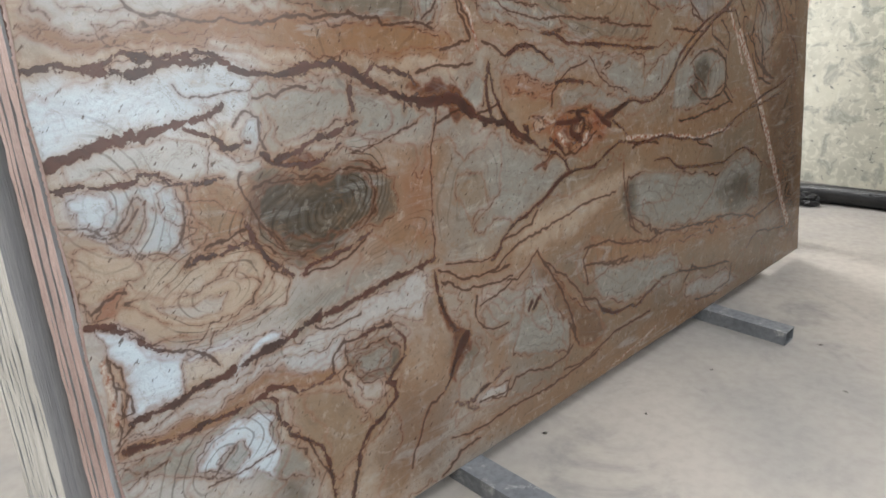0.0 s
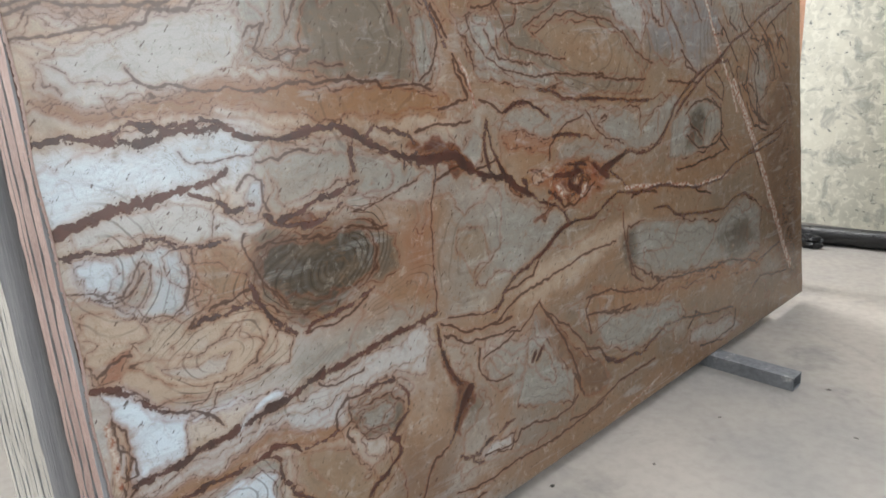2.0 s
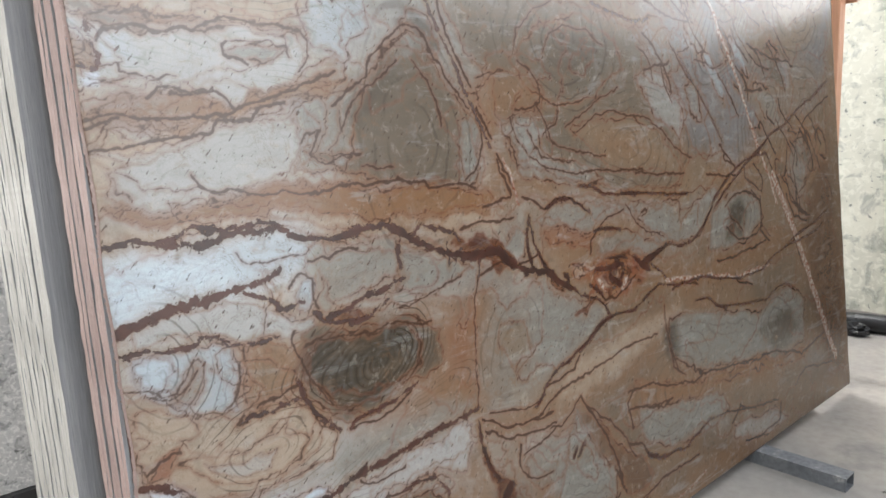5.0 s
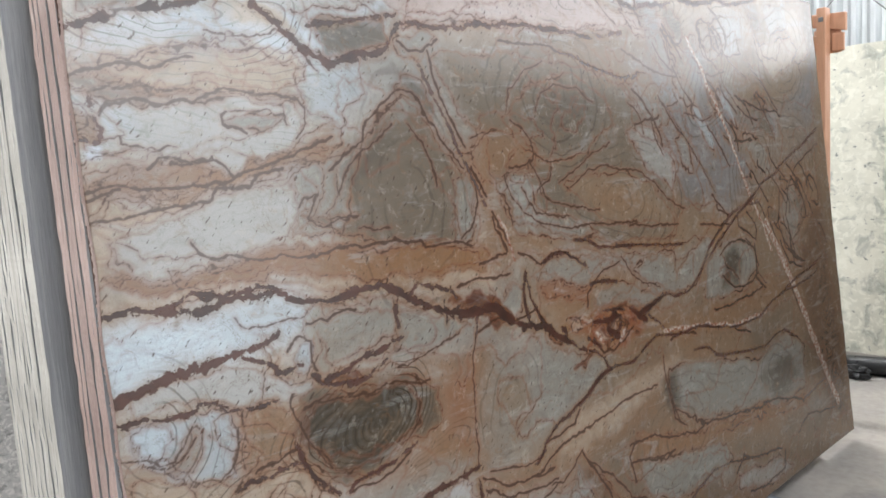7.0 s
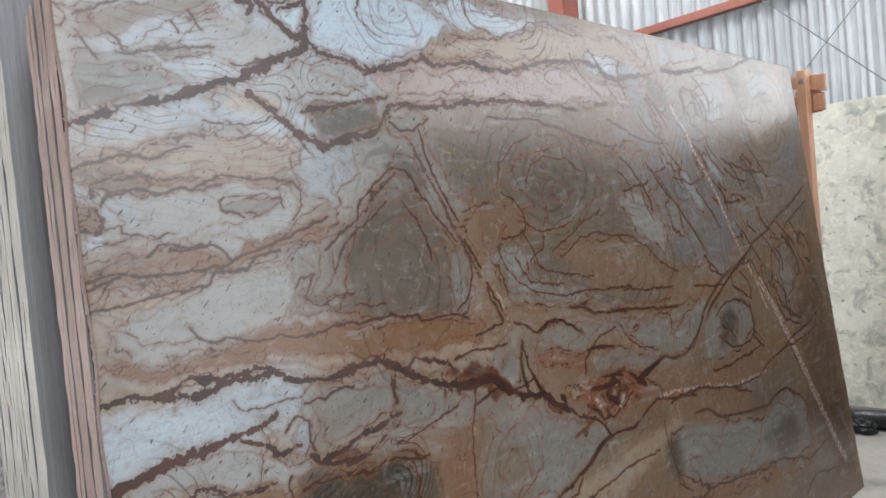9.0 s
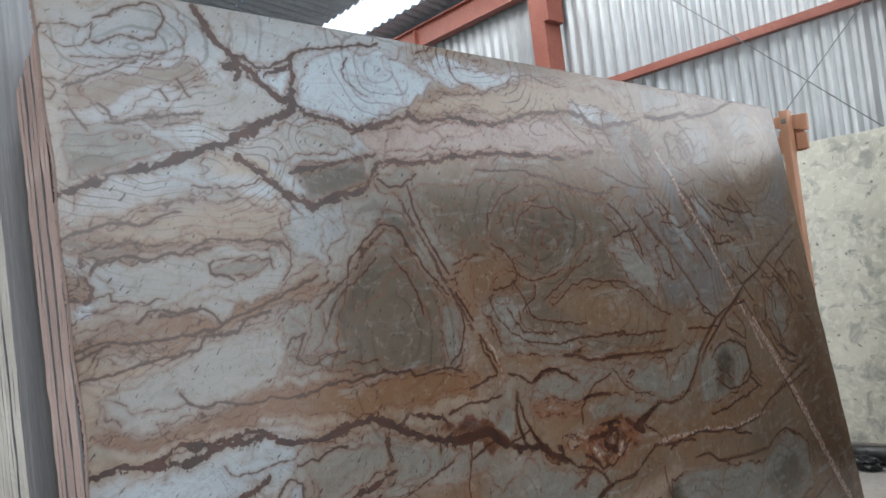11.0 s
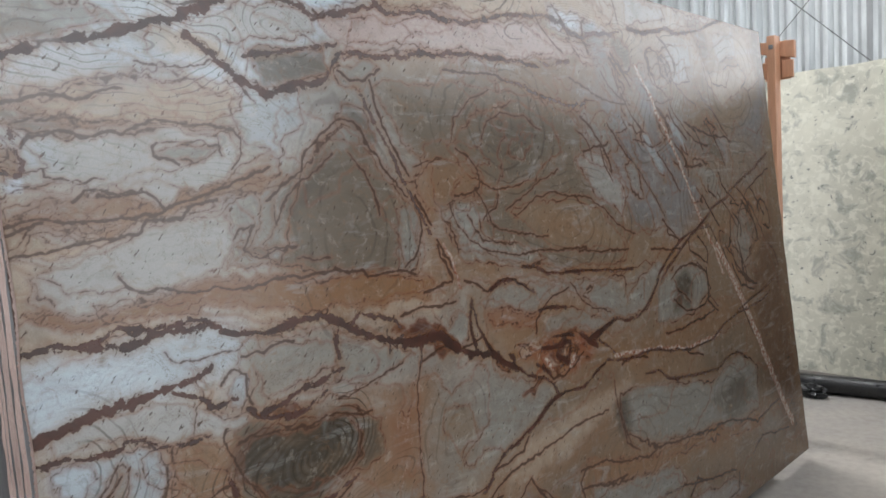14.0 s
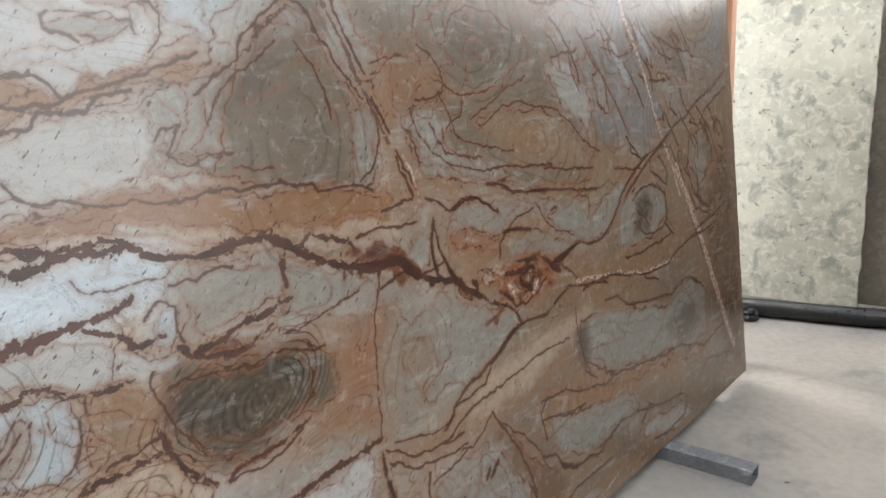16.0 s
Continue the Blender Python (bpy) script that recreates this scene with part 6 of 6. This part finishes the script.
for k in range(44):
    u0, v0 = rng.gauss(1.30, 0.085), rng.gauss(0.812, 0.03)
    a, b = rng.uniform(0.01, 0.04), rng.uniform(0.005, 0.015)
    turn = rng.uniform(0, 3)
    bits = [(u0 + a * math.cos(q) * math.cos(turn) - b * math.sin(q) * math.sin(turn), v0 + 0.6 * (a * math.cos(q) * math.sin(turn) + b * math.sin(q) * math.cos(turn))) for q in (1.05 * n for n in range(6))]
    patch(rng.choice((RUST, RUST, VEIN_RED, VEIN_RED, KREAM, OCHRE)), 0.4, 2.5, 0.9, bits)


def patterned_slab():
    thick = 0.02
    n = NU * NV
    co = np.zeros((n, 3))
    co[:, 0], co[:, 2] = U.ravel(), V.ravel()
    idx = np.arange(n).reshape(NV, NU)
    faces = np.stack([idx[:-1, :-1], idx[:-1, 1:], idx[1:, 1:], idx[1:, :-1]], -1).reshape(-1, 4)
    rim = np.concatenate([idx[0, :-1], idx[:-1, -1], idx[-1, :0:-1], idx[:0:-1, 0]])
    rng = np.random.RandomState(4)
    back = co[rim].copy()
    back[:, 1] = thick
    back[:, (0, 2)] += rng.uniform(-0.0015, 0.0015, (len(rim), 2))
    k = np.arange(len(rim))
    k2 = np.roll(k, -1)
    sides = np.stack([rim[k2], rim[k], n + k, n + k2], -1)
    corners = n + np.array([0, NU - 1, NU + NV - 2, 2 * NU + NV - 3])
    quads = np.concatenate([faces, sides, corners[None, ::-1]])
    mesh = bpy.data.meshes.new("patterned_slab")
    mesh.vertices.add(n + len(rim))
    mesh.vertices.foreach_set("co", np.concatenate([co, back]).ravel())
    mesh.loops.add(quads.size)
    mesh.loops.foreach_set("vertex_index", quads.ravel().astype(np.int32))
    mesh.polygons.add(len(quads))
    mesh.polygons.foreach_set("loop_start", np.arange(0, quads.size, 4, dtype=np.int32))
    slot = np.ones(len(quads), np.int32)
    slot[:len(faces)] = 0
    # top edge faces take the painted sunlit highlight
    slot[len(faces) + NU + NV - 2:len(faces) + 2 * NU + NV - 3] = 2
    mesh.polygons.foreach_set("material_index", slot)
    mesh.update(calc_edges=True)
    for m in (QUARTZITE, EDGE_PINK, EDGE_SUNLIT):
        mesh.materials.append(m)
    pad = np.zeros(len(rim))
    for name, field in (("vein_d", vein_d), ("crack_d", crack_d), ("streak_d", streak_d), ("ring", ring_f), ("ring_amount", ring_amount)):
        mesh.attributes.new(name, "FLOAT", "POINT").data.foreach_set("value", np.concatenate([field.ravel(), pad]).astype(np.float32))
    tone = np.ones((n + len(rim), 4), np.float32)
    tone[:n, :3] = stone.reshape(-1, 3)
    mesh.attributes.new("stone", "FLOAT_COLOR", "POINT").data.foreach_set("color", tone.ravel())
    ob = new("stone_slab", mesh)
    ob.matrix_world = TILT_BACK
    return tagged(ob, "polished blue-grey and ochre quartzite slab with rust-brown veins", "stone slab", "slabs leaning in the front stack")


patterned_slab()


def rough_slab(length, height, thick, seed, chips=0.006):
    """A sawn slab along x with an uneven broken outline."""
    rng = random.Random(seed)
    bm = bmesh.new()
    outline = []
    nz, nx = 46, 12
    for i in range(nz):
        outline.append((rng.uniform(-chips, chips), height * i / nz))
    for i in range(nx):
        outline.append((length * i / nx, height + rng.uniform(-0.008, 0.008)))
    for i in range(nz):
        outline.append((length + rng.uniform(-chips, chips), height * (1 - i / nz)))
    for i in range(nx):
        outline.append((length * (1 - i / nx), 0.0))
    front = [bm.verts.new((x, 0, z)) for x, z in outline]
    middle = [bm.verts.new((x + rng.uniform(-0.0012, 0.0012), thick * rng.uniform(0.4, 0.6), max(z, 0))) for x, z in outline]
    back = [bm.verts.new((x + rng.uniform(-0.0012, 0.0012), thick, z)) for x, z in outline]
    bm.faces.new(front), bm.faces.new(back[::-1])
    for a, b in ((front, middle), (middle, back)):
        for i in range(len(a)):
            bm.faces.new((a[i], a[i - 1], b[i - 1], b[i]))
    bm.faces.ensure_lookup_table()
    bm.faces[0].material_index = 1
    return bm


# slabs behind the patterned one: a pink group, a gap, a grey group
depth = 0.024
for k, (thick, edge) in enumerate(((0.024, -0.001), (0.022, 0.0005), (0.026, -0.0005), (0.024, 0.001), (0.026, -0.001), (0.024, 0.0))):
    thing("stone_slab", rough_slab(2.80, 1.80 - 0.01 * k, thick, 60 + k, 0.0009), [EDGE_PINK, SAWN_FACE], "sawn pinkish stone slab with a rough broken edge", "stone slab", "slabs leaning in the front stack", "thing", at=TILT_BACK @ pose(0.012 + edge, depth, 0))
    depth += thick + (0.008 if k % 3 == 1 else 0.003)
depth = 0.25
for k in range(15):
    thick = (0.03, 0.024, 0.032, 0.026, 0.03)[k % 5]
    thing("stone_slab", rough_slab(2.72, 2.0 - 0.012 * (k * 5 % 7), thick, 80 + k, 0.0012), [EDGE_GREY, SAWN_FACE], "sawn cream-grey stone slab with a ragged edge", "stone slab", "slabs leaning in the rear stack", "thing", at=TILT_BACK @ pose(-0.022 + (0.0, 0.001, 0.002, 0.0005, 0.0012)[k % 5], depth, 0))
    depth += thick + (0.007 if k % 4 == 2 else 0.0015)


def box_section(x0, x1, y0, y1, h, wall=0.004):
    """A hollow steel section along y."""
    bm = bmesh.new()
    rings = []
    for y in (y0, y1):
        for inset in (0.0, wall):
            rings.append([bm.verts.new(p) for p in ((x0 + inset, y, inset), (x1 - inset, y, inset), (x1 - inset, y, h - inset), (x0 + inset, y, h - inset))])
    o0, i0, o1, i1 = rings
    for a, b in ((o0, o1), (i0, i1), (o0, i0), (o1, i1)):
        for i in range(4):
            bm.faces.new((a[i], a[(i + 1) % 4], b[(i + 1) % 4], b[i]))
    return bm


for x0, x1, y0 in ((0.815, 0.895, -0.42), (2.165, 2.24, -0.31)):
    thing("support_bar", box_section(x0, x1, y0, 0.86, LIFT), STEEL, "grey hollow steel bar flat on the floor under the slabs", "support bar", group="bars under the slabs")

# ---- orange upright of the rack ----
rack = thing("rack_post", None, None, "orange painted rack upright with a bracketed head behind the slab", "rack post", at=pose(3.31, 0.2, 0))
part("upright", box(-0.032, 0.032, -0.02, 0.02, 0, 1.985, 0.004), ORANGE_PAINT, rack)
arm = box(0.034, 0.058, -0.085, 0.078, 1.895, 1.965, 0.004)
for v in arm.verts:
    v.co.z += 0.25 * v.co.y if v.co.z < 1.93 else 0.08 * v.co.y
part("head_arm", arm, ORANGE_PAINT, rack)
part("bracket", box(0.034, 0.05, -0.078, -0.024, 1.785, 1.868, 0.004), ORANGE_PAINT, rack)
part("bracket", box(0.034, 0.05, 0.03, 0.07, 1.79, 1.87, 0.004), ORANGE_PAINT, rack)
part("backing_plate", box(0.051, 0.057, -0.06, 0.06, 1.78, 1.895), ORANGE_PAINT, rack)
part("bolt", box(-0.04, -0.032, -0.012, 0.008, 1.92, 1.94, 0.002), WIRE, rack)

# ---- pale slab by the east wall ----
thing("stone_slab", rough_slab(2.6, 1.90, 0.03, 7, 0.006), [CREAM_STONE, CREAM_STONE], "cream stone slab with grey-green spots leaning by the wall", "stone slab", at=Matrix.Translation((4.42, 2.38, 0.06)) @ pose(0, 0, 0, 0, 0, -90) @ Matrix.Rotation(-radians(3), 4, "X"))
thing("stone_slab", rough_slab(3.6, 1.86, 0.03, 8, 0.006), [BROWN_STONE, BROWN_STONE], "brown-grey stone slab leaning behind the cream one", "stone slab", at=Matrix.Translation((4.56, 0.6, 0.06)) @ pose(0, 0, 0, 0, 0, -90) @ Matrix.Rotation(-radians(3), 4, "X"))
thing("support_bar", box(4.36, 5.0, -0.15, -0.08, 0, 0.058, 0.003), STEEL, "grey steel bar on the floor under the cream slab", "support bar")
thing("support_bar", box(4.36, 5.0, 1.8, 1.87, 0, 0.058, 0.003), STEEL, "grey steel bar on the floor under the cream slab", "support bar")
thing("support_bar", box(4.50, 5.0, -1.3, -1.23, 0, 0.058, 0.003), STEEL, "grey steel bar on the floor under the brown slab", "support bar")


def pipe(points, r):
    """A slightly sagging tube through a few points."""
    bm = bmesh.new()
    rings = []
    for i, p in enumerate(points):
        p = Vector(p)
        d = (Vector(points[min(i + 1, len(points) - 1)]) - Vector(points[max(i - 1, 0)])).normalized()
        side = d.cross(Vector((0, 0, 1))).normalized()
        up = side.cross(d)
        rings.append([bm.verts.new(p + r * (math.cos(a) * side + math.sin(a) * up)) for a in (2 * math.pi * k / 14 for k in range(14))])
    for a, b in zip(rings, rings[1:]):
        for k in range(14):
            bm.faces.new((a[k], a[(k + 1) % 14], b[(k + 1) % 14], b[k]))
    bm.faces.new(rings[0]), bm.faces.new(rings[-1])
    return bm


thing("black_pipe", pipe([(4.14 + 0.26 * (0.45 - y) * 0.8 + 0.008 * math.sin(y * 9), y, 0.055) for y in np.linspace(0.42, -2.2, 20)], 0.055), BLACK, "black plastic pipe on the floor along the cream slab", "pipe", smooth=True)


def crumpled(seed, size):
    bm = bmesh.new()
    bmesh.ops.create_icosphere(bm, subdivisions=3, radius=1.0)
    for v in bm.verts:
        n = noise.fractal(v.co * 1.9 + Vector((seed, 0, 0)), 0.8, 2.2, 4)
        v.co = Vector((v.co.x * size[0], v.co.y * size[1], v.co.z * size[2])) * (0.75 + 0.55 * n)
    low = min(v.co.z for v in bm.verts)
    for v in bm.verts:
        v.co.z = max(v.co.z - low - 0.01, 0)
    return bm


thing("black_rag", crumpled(3, (0.06, 0.09, 0.05)), BLACK, "crumpled black plastic heap on the floor by the pipe", "rag", at=pose(4.06, 0.30, 0))

CHIP = plain("dark_stone_chip", (0.10, 0.09, 0.08), (0.18, 0.16, 0.14), 30, 0.8)
for k, (x, y, r) in enumerate((((1.15, -0.02, 0.011), (1.44, -0.18, 0.008), (1.98, -0.57, 0.009), (2.26, -0.40, 0.012), (1.83, -0.20, 0.007),))):
    thing("stone_chip", crumpled(20 + k, (r, r * 0.7, r * 0.5)), CHIP, "small dark stone chip lying on the concrete floor", "stone chip", "stone chips on the floor", at=pose(x, y, 0, 0, 0, 40 * k))

# ---- speckled slab beyond the stacks ----
thing("stone_slab", rough_slab(2.0, 1.0, 0.03, 12, 0.01), [GRANITE, GRANITE], "speckled black and white granite slab beyond the stacks", "stone slab", at=Matrix.Translation((-1.3, 1.75, 0.05)) @ Matrix.Rotation(-radians(4), 4, "X"))
thing("support_bar", box(-1.35, 0.75, 1.72, 1.80, 0, 0.048, 0.003), BLACK, "black bar on the floor under the granite slab", "support bar")
